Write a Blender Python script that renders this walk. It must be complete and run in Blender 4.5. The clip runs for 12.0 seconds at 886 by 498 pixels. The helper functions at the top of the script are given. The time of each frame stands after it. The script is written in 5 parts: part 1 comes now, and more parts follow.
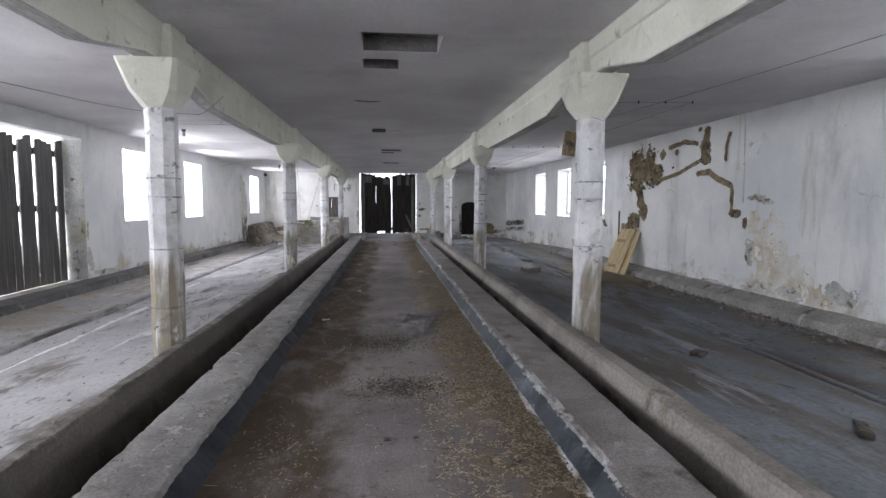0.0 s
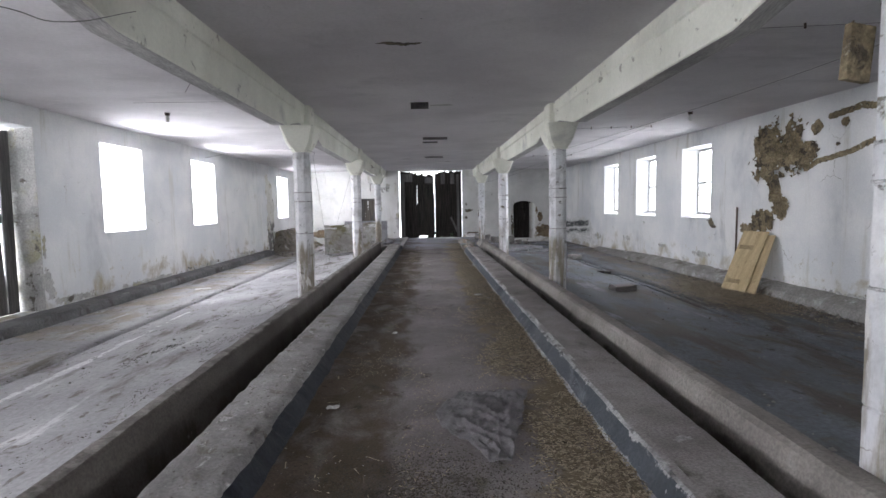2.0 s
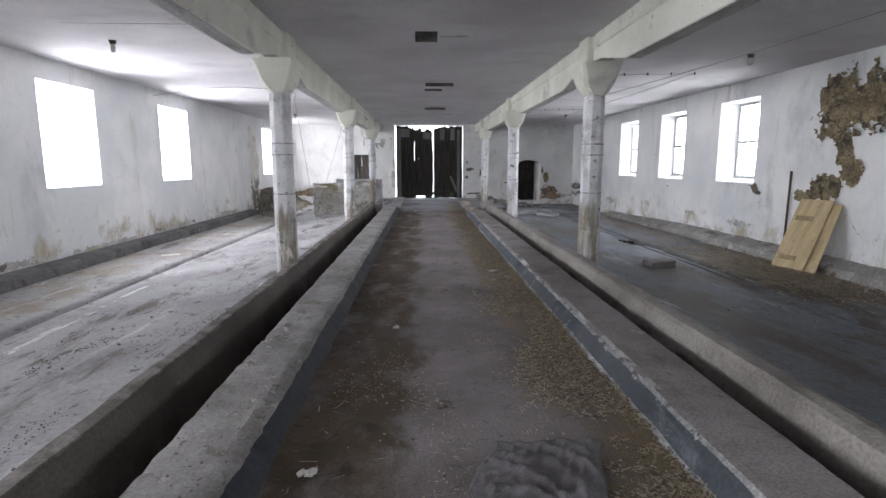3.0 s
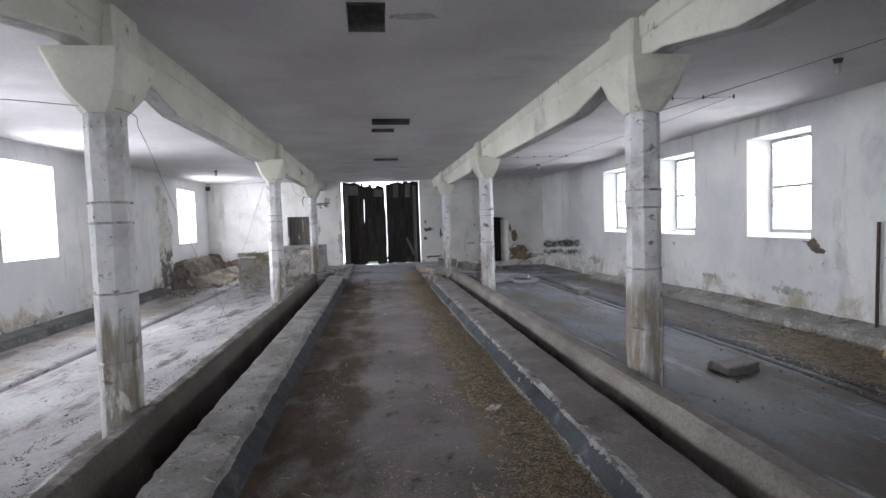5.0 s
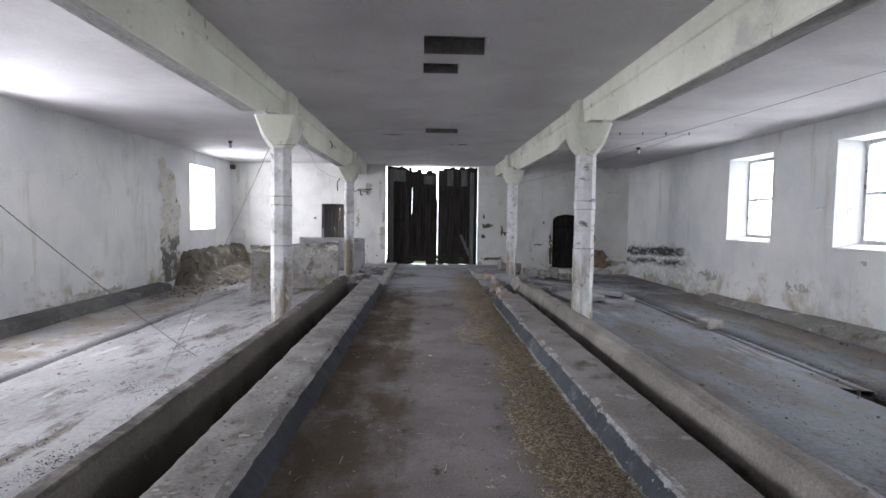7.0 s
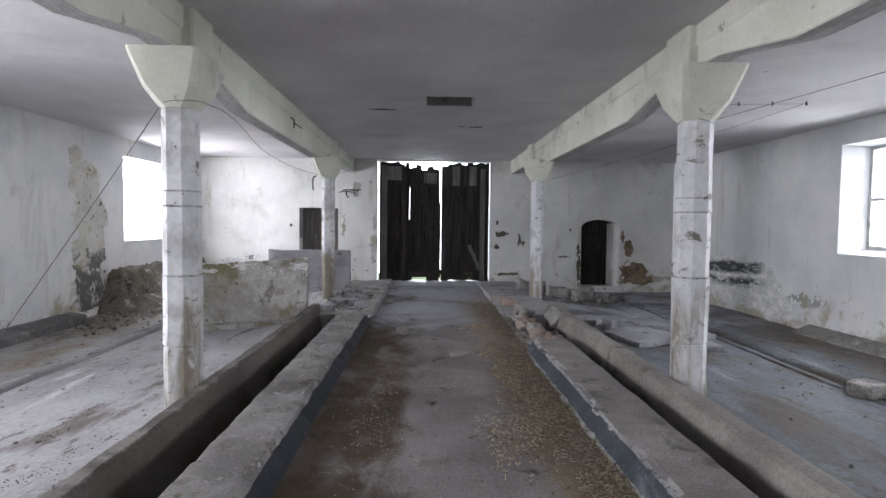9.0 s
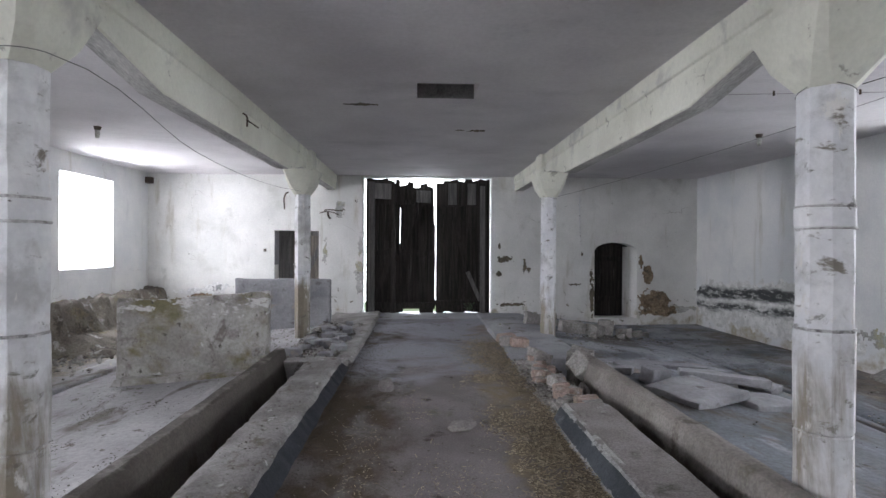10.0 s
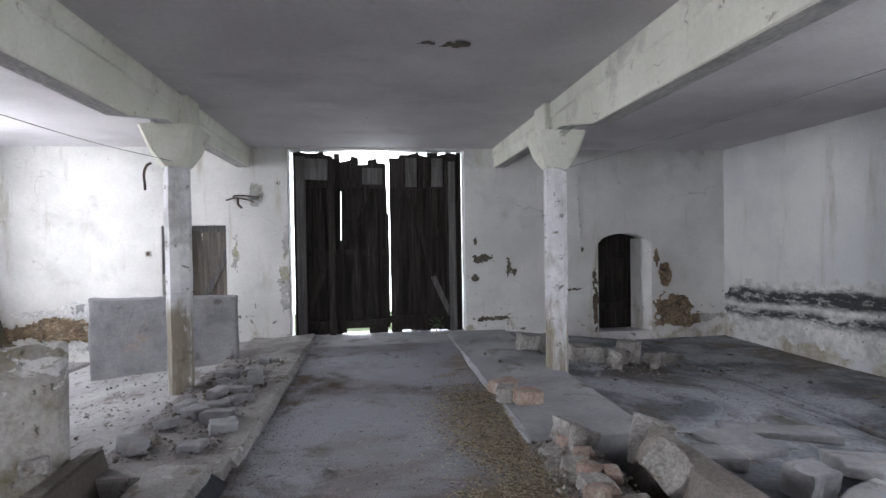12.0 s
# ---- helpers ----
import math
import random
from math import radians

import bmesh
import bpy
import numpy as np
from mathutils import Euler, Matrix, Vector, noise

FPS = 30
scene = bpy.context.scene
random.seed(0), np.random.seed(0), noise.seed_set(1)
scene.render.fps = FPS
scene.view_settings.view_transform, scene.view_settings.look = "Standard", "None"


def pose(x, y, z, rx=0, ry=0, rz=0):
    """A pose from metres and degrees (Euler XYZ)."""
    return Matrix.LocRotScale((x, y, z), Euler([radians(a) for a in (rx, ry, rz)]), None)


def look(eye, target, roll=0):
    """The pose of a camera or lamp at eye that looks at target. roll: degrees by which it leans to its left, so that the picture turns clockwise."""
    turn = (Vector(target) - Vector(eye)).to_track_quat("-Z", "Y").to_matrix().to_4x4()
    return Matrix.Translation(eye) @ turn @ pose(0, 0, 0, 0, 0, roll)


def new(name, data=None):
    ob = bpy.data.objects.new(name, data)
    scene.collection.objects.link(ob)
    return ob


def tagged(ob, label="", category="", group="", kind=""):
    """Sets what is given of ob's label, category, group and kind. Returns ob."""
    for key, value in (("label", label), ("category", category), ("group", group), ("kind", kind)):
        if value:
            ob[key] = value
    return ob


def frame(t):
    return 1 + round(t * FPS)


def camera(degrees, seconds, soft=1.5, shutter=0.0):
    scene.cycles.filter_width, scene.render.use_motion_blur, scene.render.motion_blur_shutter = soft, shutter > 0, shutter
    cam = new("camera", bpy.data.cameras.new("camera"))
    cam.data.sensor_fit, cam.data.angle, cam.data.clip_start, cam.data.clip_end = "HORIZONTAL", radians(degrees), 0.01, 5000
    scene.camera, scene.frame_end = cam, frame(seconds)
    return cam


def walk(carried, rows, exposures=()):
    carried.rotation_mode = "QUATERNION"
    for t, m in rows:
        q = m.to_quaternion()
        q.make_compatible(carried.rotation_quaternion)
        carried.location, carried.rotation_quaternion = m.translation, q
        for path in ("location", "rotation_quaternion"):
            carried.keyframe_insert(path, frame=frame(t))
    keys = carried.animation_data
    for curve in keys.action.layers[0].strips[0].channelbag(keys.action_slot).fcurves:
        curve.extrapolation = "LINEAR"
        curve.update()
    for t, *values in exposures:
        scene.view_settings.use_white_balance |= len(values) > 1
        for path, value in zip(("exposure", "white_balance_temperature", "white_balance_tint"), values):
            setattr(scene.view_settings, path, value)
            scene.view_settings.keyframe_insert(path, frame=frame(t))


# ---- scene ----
cam = camera(79.0, 12.0)
PATH = [
    (0, (-0.081, 0.991, 1.559), (0.124, 2.974, 1.394), 0.2),
    (0.5, (-0.08, 1.865, 1.574), (0.118, 3.847, 1.393), -1.5),
    (1, (-0.035, 2.62, 1.575), (0.194, 4.604, 1.471), 0.4),
    (1.5, (-0.064, 3.373, 1.573), (0.013, 5.369, 1.483), 1.0),
    (2, (-0.142, 4.172, 1.543), (-0.092, 6.165, 1.382), -1.0),
    (2.5, (-0.201, 4.977, 1.53), (-0.143, 6.971, 1.388), -3.2),
    (3, (-0.327, 5.727, 1.524), (-0.253, 7.701, 1.212), -0.0),
    (3.5, (-0.375, 6.548, 1.559), (-0.342, 8.544, 1.438), -0.7),
    (3.7, (-0.395, 6.857, 1.571), (-0.263, 8.85, 1.465), -1.6),
    (5.3, (-0.219, 9.43, 1.589), (0.025, 11.413, 1.487), -1.8),
    (5.5, (-0.211, 9.791, 1.605), (-0.013, 11.777, 1.486), -0.4),
    (6, (-0.209, 10.599, 1.615), (-0.05, 12.588, 1.483), 1.4),
    (6.5, (-0.181, 11.45, 1.615), (-0.094, 13.446, 1.507), 0.0),
    (6.7, (-0.193, 11.812, 1.558), (-0.129, 13.808, 1.459), 0.8),
    (8.3, (-0.248, 14.355, 1.505), (-0.212, 16.335, 1.228), -1.4),
    (8.5, (-0.21, 14.68, 1.54), (-0.176, 16.669, 1.334), -2.0),
    (9, (-0.245, 15.442, 1.566), (-0.181, 17.439, 1.47), 0.6),
    (9.5, (-0.198, 16.284, 1.567), (-0.138, 18.283, 1.578), 0.4),
    (10, (-0.201, 17.114, 1.564), (-0.118, 19.112, 1.558), 0.3),
    (10.5, (-0.141, 17.902, 1.553), (-0.011, 19.898, 1.518), -1.0),
    (11, (-0.164, 18.69, 1.568), (0.018, 20.682, 1.536), 2.7),
    (11.5, (-0.124, 19.486, 1.585), (0.118, 21.472, 1.559), -1.3),
    (12, (-0.108, 20.294, 1.613), (0.143, 22.278, 1.583), -0.9),
]
walk(cam, [(t, look(eye, target, roll)) for t, eye, target, roll in PATH],
     [(0, 0.0), (1.2, 0.03), (2.5, 0.16), (3.5, 0.16), (5.5, 0.0), (10, 0.02), (12, 0.13)])

# ---- world and light ----
scene.view_settings.exposure = 0.0
world = bpy.data.worlds.new("sky")
scene.world = world
world.use_nodes = True
wn = world.node_tree
sky = wn.nodes.new("ShaderNodeTexSky")
sky.sky_type, sky.sun_disc = "NISHITA", False
sky.sun_elevation, sky.sun_rotation = radians(45), radians(-90)
wn.nodes["Background"].inputs[1].default_value = 0.15
wn.links.new(sky.outputs[0], wn.nodes["Background"].inputs[0])
sun_lamp = new("sun", bpy.data.lights.new("sun", "SUN"))
sun_lamp.data.energy, sun_lamp.data.angle, sun_lamp.data.color = 1.2, radians(12), (1, 0.95, 0.88)
sun_lamp.matrix_world = look((-30, 16, 30), (0, 16, 0))

# ---- plan ----
XL, XR, Y0, Y1, TOP = -6.33, 6.27, -8.0, 29.46, 3.2
WALL = 0.5
COLUMN_YL, COLUMN_YR = (6.48, 13.26, 19.9, 26.48), (6.58, 13.35, 20.04, 26.58)
COL_L, COL_R = -2.235, 2.065
# Windows below y = 8 are unseen, added to light the near end.
LEFT_WINDOWS = ((-3.1, -1.6), (-0.1, 1.4), (2.9, 4.4), (5.9, 7.4), (14.6, 16.1), (18.52, 20.06), (26.49, 28.1))
RIGHT_WINDOWS = ((-4.4, -3.0), (-1.4, 0.0), (1.6, 3.0), (4.6, 6.0), (16.29, 17.7), (19.28, 20.7), (22.28, 23.74))
LEFT_DOOR = (9.0, 12.9)
WIN_Z = (1.14, 2.85)
SPLAY = 0.24
LEFT_POWER, RIGHT_POWER = 455, 190


def window_light(name, place, target, width, height, power, color=(0.9, 0.905, 1.0)):
    data = bpy.data.lights.new(name, "AREA")
    data.shape, data.size, data.size_y, data.energy, data.color = "RECTANGLE", width, height, power, color
    ob = new(name, data)
    ob.matrix_world = look(place, target)
    return ob


for a, b in LEFT_WINDOWS:
    window_light("daylight", (XL - WALL - 0.15, (a + b) / 2, 2.2), (XL + 3, (a + b) / 2, 1.2 if a < 26 else 0.7), 2.6, 2.1, LEFT_POWER * (1.0 if a > 8 else 0.62))
for a, b in RIGHT_WINDOWS:
    window_light("daylight", (XR + WALL + 0.15, (a + b) / 2, 2.3), (XR - 3, (a + b) / 2, 0.3), 2.6, 2.0, RIGHT_POWER * (1.0 if a > 8 else 0.62))
window_light("daylight", (XL - WALL - 0.6, sum(LEFT_DOOR) / 2, 1.6), (0, sum(LEFT_DOOR) / 2, 1.6), 3.6, 5.0, 500)
window_light("daylight", (0, Y1 + 1.6, 2.4), (0, 0, 2.4), 6.0, 4.6, 950, (0.82, 0.89, 1.0))
window_light("daylight", (0, Y0 - 0.7, 1.6), (0, 10, 1.6), 3.4, 3.0, 300)

# ---- materials ----


class Nodes:
    """Builds one node material step by step."""

    def __init__(self, name):
        self.mat = bpy.data.materials.new(name)
        self.mat.use_nodes = True
        self.tree = self.mat.node_tree
        self.shader = self.tree.nodes["Principled BSDF"]
        geo = self.tree.nodes.new("ShaderNodeNewGeometry")
        self.where = geo.outputs["Position"]
        self.island = geo.outputs["Random Per Island"]

    def put(self, socket, value):
        if isinstance(value, bpy.types.NodeSocket):
            self.tree.links.new(value, socket)
        else:
            socket.default_value = value

    def stretch(self, factors):
        n = self.tree.nodes.new("ShaderNodeVectorMath")
        n.operation = "MULTIPLY"
        self.put(n.inputs[0], self.where)
        n.inputs[1].default_value = factors
        return n.outputs[0]

    def noise(self, scale, detail=6, rough=0.6, factors=None, warp=0.0):
        n = self.tree.nodes.new("ShaderNodeTexNoise")
        n.inputs["Scale"].default_value, n.inputs["Detail"].default_value = scale, detail
        n.inputs["Roughness"].default_value, n.inputs["Distortion"].default_value = rough, warp
        self.put(n.inputs["Vector"], self.stretch(factors) if factors else self.where)
        return n.outputs["Fac"]

    def cracks(self, scale, width):
        """Thin wandering lines, thick in places and gone in others."""
        push = self.tree.nodes.new("ShaderNodeTexNoise")
        push.inputs["Scale"].default_value, push.inputs["Detail"].default_value = scale * 2.5, 5
        self.put(push.inputs["Vector"], self.where)
        far = self.tree.nodes.new("ShaderNodeVectorMath")
        far.operation = "MULTIPLY_ADD"
        self.put(far.inputs[0], push.outputs["Color"])
        far.inputs[1].default_value = (0.5 / scale,) * 3
        self.put(far.inputs[2], self.where)
        cell = self.tree.nodes.new("ShaderNodeTexVoronoi")
        cell.feature = "DISTANCE_TO_EDGE"
        cell.inputs["Scale"].default_value = scale
        self.put(cell.inputs["Vector"], far.outputs[0])
        line = self.ramp(cell.outputs["Distance"], 0.0, width, 1.0, 0.0)
        return self.op("MULTIPLY", line, self.ramp(self.noise(scale * 0.9, 3), 0.57, 0.72))

    def ramp(self, value, lo, hi, a=0.0, b=1.0):
        n = self.tree.nodes.new("ShaderNodeMapRange")
        n.interpolation_type = "SMOOTHSTEP"
        self.put(n.inputs[0], value)
        n.inputs[1].default_value, n.inputs[2].default_value, n.inputs[3].default_value, n.inputs[4].default_value = lo, hi, a, b
        return n.outputs[0]

    def op(self, kind, a, b):
        n = self.tree.nodes.new("ShaderNodeMath")
        n.operation = kind
        self.put(n.inputs[0], a)
        self.put(n.inputs[1], b)
        return n.outputs[0]

    def axis(self, i):
        n = self.tree.nodes.new("ShaderNodeSeparateXYZ")
        self.put(n.inputs[0], self.where)
        return n.outputs[i]

    def mix(self, mask, a, b, kind="MIX"):
        n = self.tree.nodes.new("ShaderNodeMix")
        n.data_type, n.blend_type = "RGBA", kind
        self.put(n.inputs[0], mask)
        for socket, v in ((n.inputs[6], a), (n.inputs[7], b)):
            self.put(socket, v if isinstance(v, bpy.types.NodeSocket) else (*v, 1))
        return n.outputs[2]

    def bump(self, height, strength, distance=0.02):
        n = self.tree.nodes.new("ShaderNodeBump")
        n.inputs["Strength"].default_value, n.inputs["Distance"].default_value = strength, distance
        self.put(n.inputs["Height"], height)
        self.put(self.shader.inputs["Normal"], n.outputs[0])


def surface(name, dark, light, scale=1.2, grain=45, rough=0.9, relief=0.5, layers=(), factors=None, metal=0.0, grain_depth=0.35, cracked=None):
    """A worn surface: two tones in large clouds, fine grain, and layers of (colour, scale, low, high[, band, factors]).
    band: (axis, start, end, weight), where a stain, painted light or painted shade grows along an axis."""
    n = Nodes(name)
    clouds = n.noise(scale, 8, 0.62, factors)
    fine = n.noise(grain, 5, 0.7, factors)
    colour = n.mix(n.ramp(clouds, 0.32, 0.68), dark, light)
    height = n.op("ADD", n.op("MULTIPLY", clouds, 0.5), n.op("MULTIPLY", fine, 0.35))
    for tone, size, low, high, *rest in layers:
        value = n.noise(size, 9, 0.65, rest[1] if len(rest) > 1 else None, 0.3)
        if rest and rest[0]:
            i, start, end, weight = rest[0]
            value = n.op("ADD", value, n.ramp(n.axis(i), start, end, -weight, 0.0))
        mask = n.ramp(value, low, high)
        colour = n.mix(mask, colour, tone)
        height = n.op("SUBTRACT", height, n.op("MULTIPLY", mask, 0.25))
    if cracked:
        tone, size, width = cracked
        lines = n.cracks(size, width)
        colour = n.mix(lines, colour, tone)
        height = n.op("SUBTRACT", height, n.op("MULTIPLY", lines, 0.4))
    shade = n.ramp(fine, 0.3, 0.7, 1 - grain_depth, 1 + grain_depth * 0.4)
    grey = n.tree.nodes.new("ShaderNodeCombineColor")
    for socket in grey.inputs[:3]:
        n.put(socket, shade)
    colour = n.mix(1.0, colour, grey.outputs[0], "MULTIPLY")
    n.put(n.shader.inputs["Base Color"], colour)
    n.put(n.shader.inputs["Roughness"], n.ramp(clouds, 0.3, 0.7, max(0.05, rough - 0.1), min(1.0, rough + 0.06)))
    n.shader.inputs["Metallic"].default_value = metal
    n.bump(height, relief)
    return n.mat


GREY_SMEAR, DAMP, PIT = (0.46, 0.48, 0.5), (0.4, 0.36, 0.27), (0.09, 0.085, 0.07)
CRACK = (0.3, 0.28, 0.25)
PLASTER = surface("limewashed_plaster", (0.64, 0.66, 0.675), (0.81, 0.81, 0.8), 0.7, 30, 0.92, 0.16, (
    (GREY_SMEAR, 0.9, 0.56, 0.78, None, (1, 1, 0.45)),
    ((0.53, 0.52, 0.47), 2.2, 0.56, 0.74, None, (1, 1.4, 0.16)),
    (DAMP, 1.3, 0.45, 0.62, (2, 0.95, -0.1, 0.24)),
    ((0.52, 0.5, 0.44), 5, 0.56, 0.66, (2, 1.3, 0.1, 0.12)),
    ((0.2, 0.18, 0.15), 6, 0.6, 0.66, (2, 0.55, -0.05, 0.16)),
    (PIT, 11, 0.715, 0.74)), grain_depth=0.06, cracked=(CRACK, 1.1, 0.007))
END_PLASTER = surface("old_yellowed_limewash", (0.62, 0.62, 0.6), (0.79, 0.785, 0.765), 0.8, 30, 0.92, 0.16, (
    ((0.5, 0.5, 0.47), 1.1, 0.56, 0.75), ((0.5, 0.48, 0.42), 2.4, 0.56, 0.72, None, (1.3, 1, 0.2)),
    (DAMP, 1.7, 0.5, 0.66, (2, 0.7, -0.1, 0.22)), ((0.22, 0.2, 0.16), 7, 0.6, 0.65, (2, 1.5, 0.2, 0.14)),
    (PIT, 9, 0.68, 0.71)), grain_depth=0.07, cracked=((0.3, 0.28, 0.25), 1.3, 0.008))
CEILING = surface("ceiling_limewash", (0.55, 0.53, 0.545), (0.68, 0.66, 0.67), 0.6, 26, 0.95, 0.12, (
    ((0.48, 0.465, 0.48), 0.8, 0.52, 0.75, None, (0.7, 1.2, 1)),
    ((0.13, 0.12, 0.11), 7, 0.71, 0.74)), grain_depth=0.07, cracked=((0.42, 0.4, 0.4), 0.7, 0.003))
BEAM = surface("beam_limewash", (0.6, 0.6, 0.515), (0.74, 0.74, 0.655), 0.9, 30, 0.92, 0.18, (
    ((0.45, 0.45, 0.42), 1.4, 0.55, 0.72), ((0.36, 0.35, 0.3), 5, 0.62, 0.68), (PIT, 9, 0.71, 0.74)), grain_depth=0.07, cracked=(CRACK, 1.6, 0.012))
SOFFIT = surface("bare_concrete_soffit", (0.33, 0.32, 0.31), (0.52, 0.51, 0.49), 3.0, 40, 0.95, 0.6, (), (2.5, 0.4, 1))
SHAFT = surface("column_limewash", (0.66, 0.67, 0.69), (0.82, 0.82, 0.82), 1.6, 14, 0.9, 0.4, (
    ((0.48, 0.48, 0.48), 2.6, 0.47, 0.68), ((0.24, 0.235, 0.22), 6, 0.59, 0.67, None, (1, 1, 1.6)),
    ((0.27, 0.238, 0.185), 2.4, 0.38, 0.56, (2, 1.45, 0.75, 0.34), (1.6, 1.6, 0.25)),
    ((0.33, 0.32, 0.17), 3.3, 0.6, 0.7, (2, 1.1, 0.6, 0.3), (1, 1, 0.5)),
    ((0.7, 0.69, 0.66), 5, 0.6, 0.66, None, (1, 1, 0.4)),
    (PIT, 10, 0.67, 0.7), ((0.2, 0.18, 0.15), 4, 0.6, 0.68, None, (1, 1, 1.8))), grain_depth=0.1, cracked=((0.2, 0.18, 0.16), 2.6, 0.02))
SHAFT_CRACK = surface("cracked_joint", (0.38, 0.37, 0.36), (0.62, 0.62, 0.62), 9, 40, 0.95, 0.8, (((0.16, 0.15, 0.14), 8, 0.52, 0.64),), grain_depth=0.4)
WALKWAY = surface("trodden_floor", (0.18, 0.158, 0.156), (0.28, 0.257, 0.257), 1.1, 70, 0.9, 0.6, (
    # paler towards the near end: brighter light there is painted in
    ((0.3, 0.275, 0.265), 1.2, 0.42, 0.66, (1, 11.5, 7.0, 0.3)),
    ((0.088, 0.068, 0.046), 1.5, 0.27, 0.56, (0, 0.0, -0.62, 0.4), (1.6, 0.9, 1)),
    ((0.25, 0.205, 0.14), 1.9, 0.33, 0.54, (0, 0.15, 0.6, 0.4), (1.3, 0.9, 1)),
    ((0.15, 0.14, 0.095), 1.6, 0.6, 0.72, None, (1.2, 0.7, 1)),
    # bluish daylight in front of the gate, put into the floor colour
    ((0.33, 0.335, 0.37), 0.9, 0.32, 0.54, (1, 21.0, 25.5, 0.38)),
    ((0.13, 0.1, 0.075), 1.4, 0.5, 0.62, (0, -0.55, -0.95, 0.3)),
    ((0.06, 0.048, 0.036), 3.5, 0.59, 0.72), ((0.07, 0.055, 0.038), 14, 0.62, 0.69), ((0.36, 0.33, 0.27), 22, 0.66, 0.71)), grain_depth=0.3)
DUSTY = surface("dusty_rough_concrete", (0.2, 0.188, 0.182), (0.38, 0.365, 0.355), 2.4, 50, 0.95, 1.0, (
    ((0.17, 0.148, 0.125), 4.5, 0.54, 0.66), ((0.5, 0.485, 0.475), 9, 0.6, 0.68), ((0.12, 0.1, 0.085), 16, 0.62, 0.68)), grain_depth=0.28)
DARK_TOP = surface("worn_dark_concrete", (0.2, 0.181, 0.174), (0.325, 0.303, 0.295), 1.8, 60, 0.85, 0.7, (
    ((0.38, 0.37, 0.36), 4, 0.62, 0.7), ((0.1, 0.09, 0.075), 2.2, 0.56, 0.7)), grain_depth=0.35)
BITUMEN = surface("dark_blue_painted_render", (0.02, 0.023, 0.031), (0.042, 0.046, 0.058), 1.6, 30, 0.6, 0.4, (
    ((0.08, 0.078, 0.076), 3.5, 0.6, 0.7), ((0.22, 0.215, 0.21), 7, 0.47, 0.58, (2, 0.115, 0.16, 0.24))), grain_depth=0.35)
BITUMEN_WORN = surface("dark_blue_painted_render_chipped", (0.032, 0.039, 0.047), (0.075, 0.086, 0.098), 1.6, 40, 0.6, 0.5, (
    ((0.42, 0.41, 0.41), 9, 0.5, 0.58, (2, 0.1, 0.15, 0.24)), ((0.36, 0.35, 0.35), 8, 0.48, 0.58, (2, 0.06, 0.02, 0.24)),
    ((0.14, 0.15, 0.17), 3, 0.54, 0.68, None, (1, 0.5, 1)), ((0.3, 0.3, 0.31), 10, 0.66, 0.7)), grain_depth=0.3)
PALE_EDGE = surface("worn_pale_edge", (0.24, 0.235, 0.235), (0.5, 0.495, 0.49), 4.5, 60, 0.9, 0.8, (((0.11, 0.105, 0.105), 7, 0.52, 0.62),), grain_depth=0.4)
CHIPPED = surface("chipped_kerb_edge", (0.2, 0.181, 0.174), (0.325, 0.303, 0.295), 1.8, 60, 0.85, 0.8, (
    ((0.47, 0.46, 0.45), 5, 0.53, 0.6, None, (1, 0.6, 1)), ((0.1, 0.09, 0.075), 3, 0.58, 0.68)), grain_depth=0.35)
STRIP = surface("smooth_grey_strip", (0.27, 0.275, 0.29), (0.42, 0.425, 0.445), 1.2, 26, 0.85, 0.4, (((0.18, 0.165, 0.145), 1.6, 0.55, 0.68),), grain_depth=0.13)
BASIN = surface("dark_basin_concrete", (0.05, 0.042, 0.035), (0.11, 0.095, 0.08), 1.5, 30, 0.9, 0.6, (
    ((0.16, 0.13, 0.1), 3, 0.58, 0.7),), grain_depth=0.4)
# Left rim faces away from its windows: that shade is mixed into the brown.
RIM_BROWN = surface("shaded_brown_rim", (0.075, 0.064, 0.054), (0.14, 0.124, 0.11), 1.4, 45, 0.85, 0.6, (
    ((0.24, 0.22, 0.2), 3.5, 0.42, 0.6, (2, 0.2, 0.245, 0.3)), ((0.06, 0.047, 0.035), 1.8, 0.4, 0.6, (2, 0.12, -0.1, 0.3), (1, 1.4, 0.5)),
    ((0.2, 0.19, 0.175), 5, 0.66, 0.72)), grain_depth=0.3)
# Right rim: pale on top, darker below z 0.15.
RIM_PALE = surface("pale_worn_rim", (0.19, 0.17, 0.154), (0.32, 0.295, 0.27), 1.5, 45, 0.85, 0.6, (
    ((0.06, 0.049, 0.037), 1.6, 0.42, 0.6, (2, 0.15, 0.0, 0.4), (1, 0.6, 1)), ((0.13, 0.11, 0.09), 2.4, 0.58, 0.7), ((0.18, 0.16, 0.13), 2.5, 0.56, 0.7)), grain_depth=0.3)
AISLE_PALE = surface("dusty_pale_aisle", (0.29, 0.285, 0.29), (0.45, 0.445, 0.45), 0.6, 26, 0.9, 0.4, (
    ((0.16, 0.145, 0.125), 1.3, 0.54, 0.66, None, (1.4, 0.5, 1)),
    ((0.3, 0.265, 0.215), 1.2, 0.4, 0.6, (0, -4.4, -5.2, 0.3)),
    ((0.58, 0.58, 0.58), 1.8, 0.6, 0.7, None, (1.5, 0.3, 1)),
    ((0.16, 0.145, 0.125), 5, 0.58, 0.66, None, (1.4, 0.8, 1)), ((0.14, 0.13, 0.11), 14, 0.63, 0.69)), grain_depth=0.2)
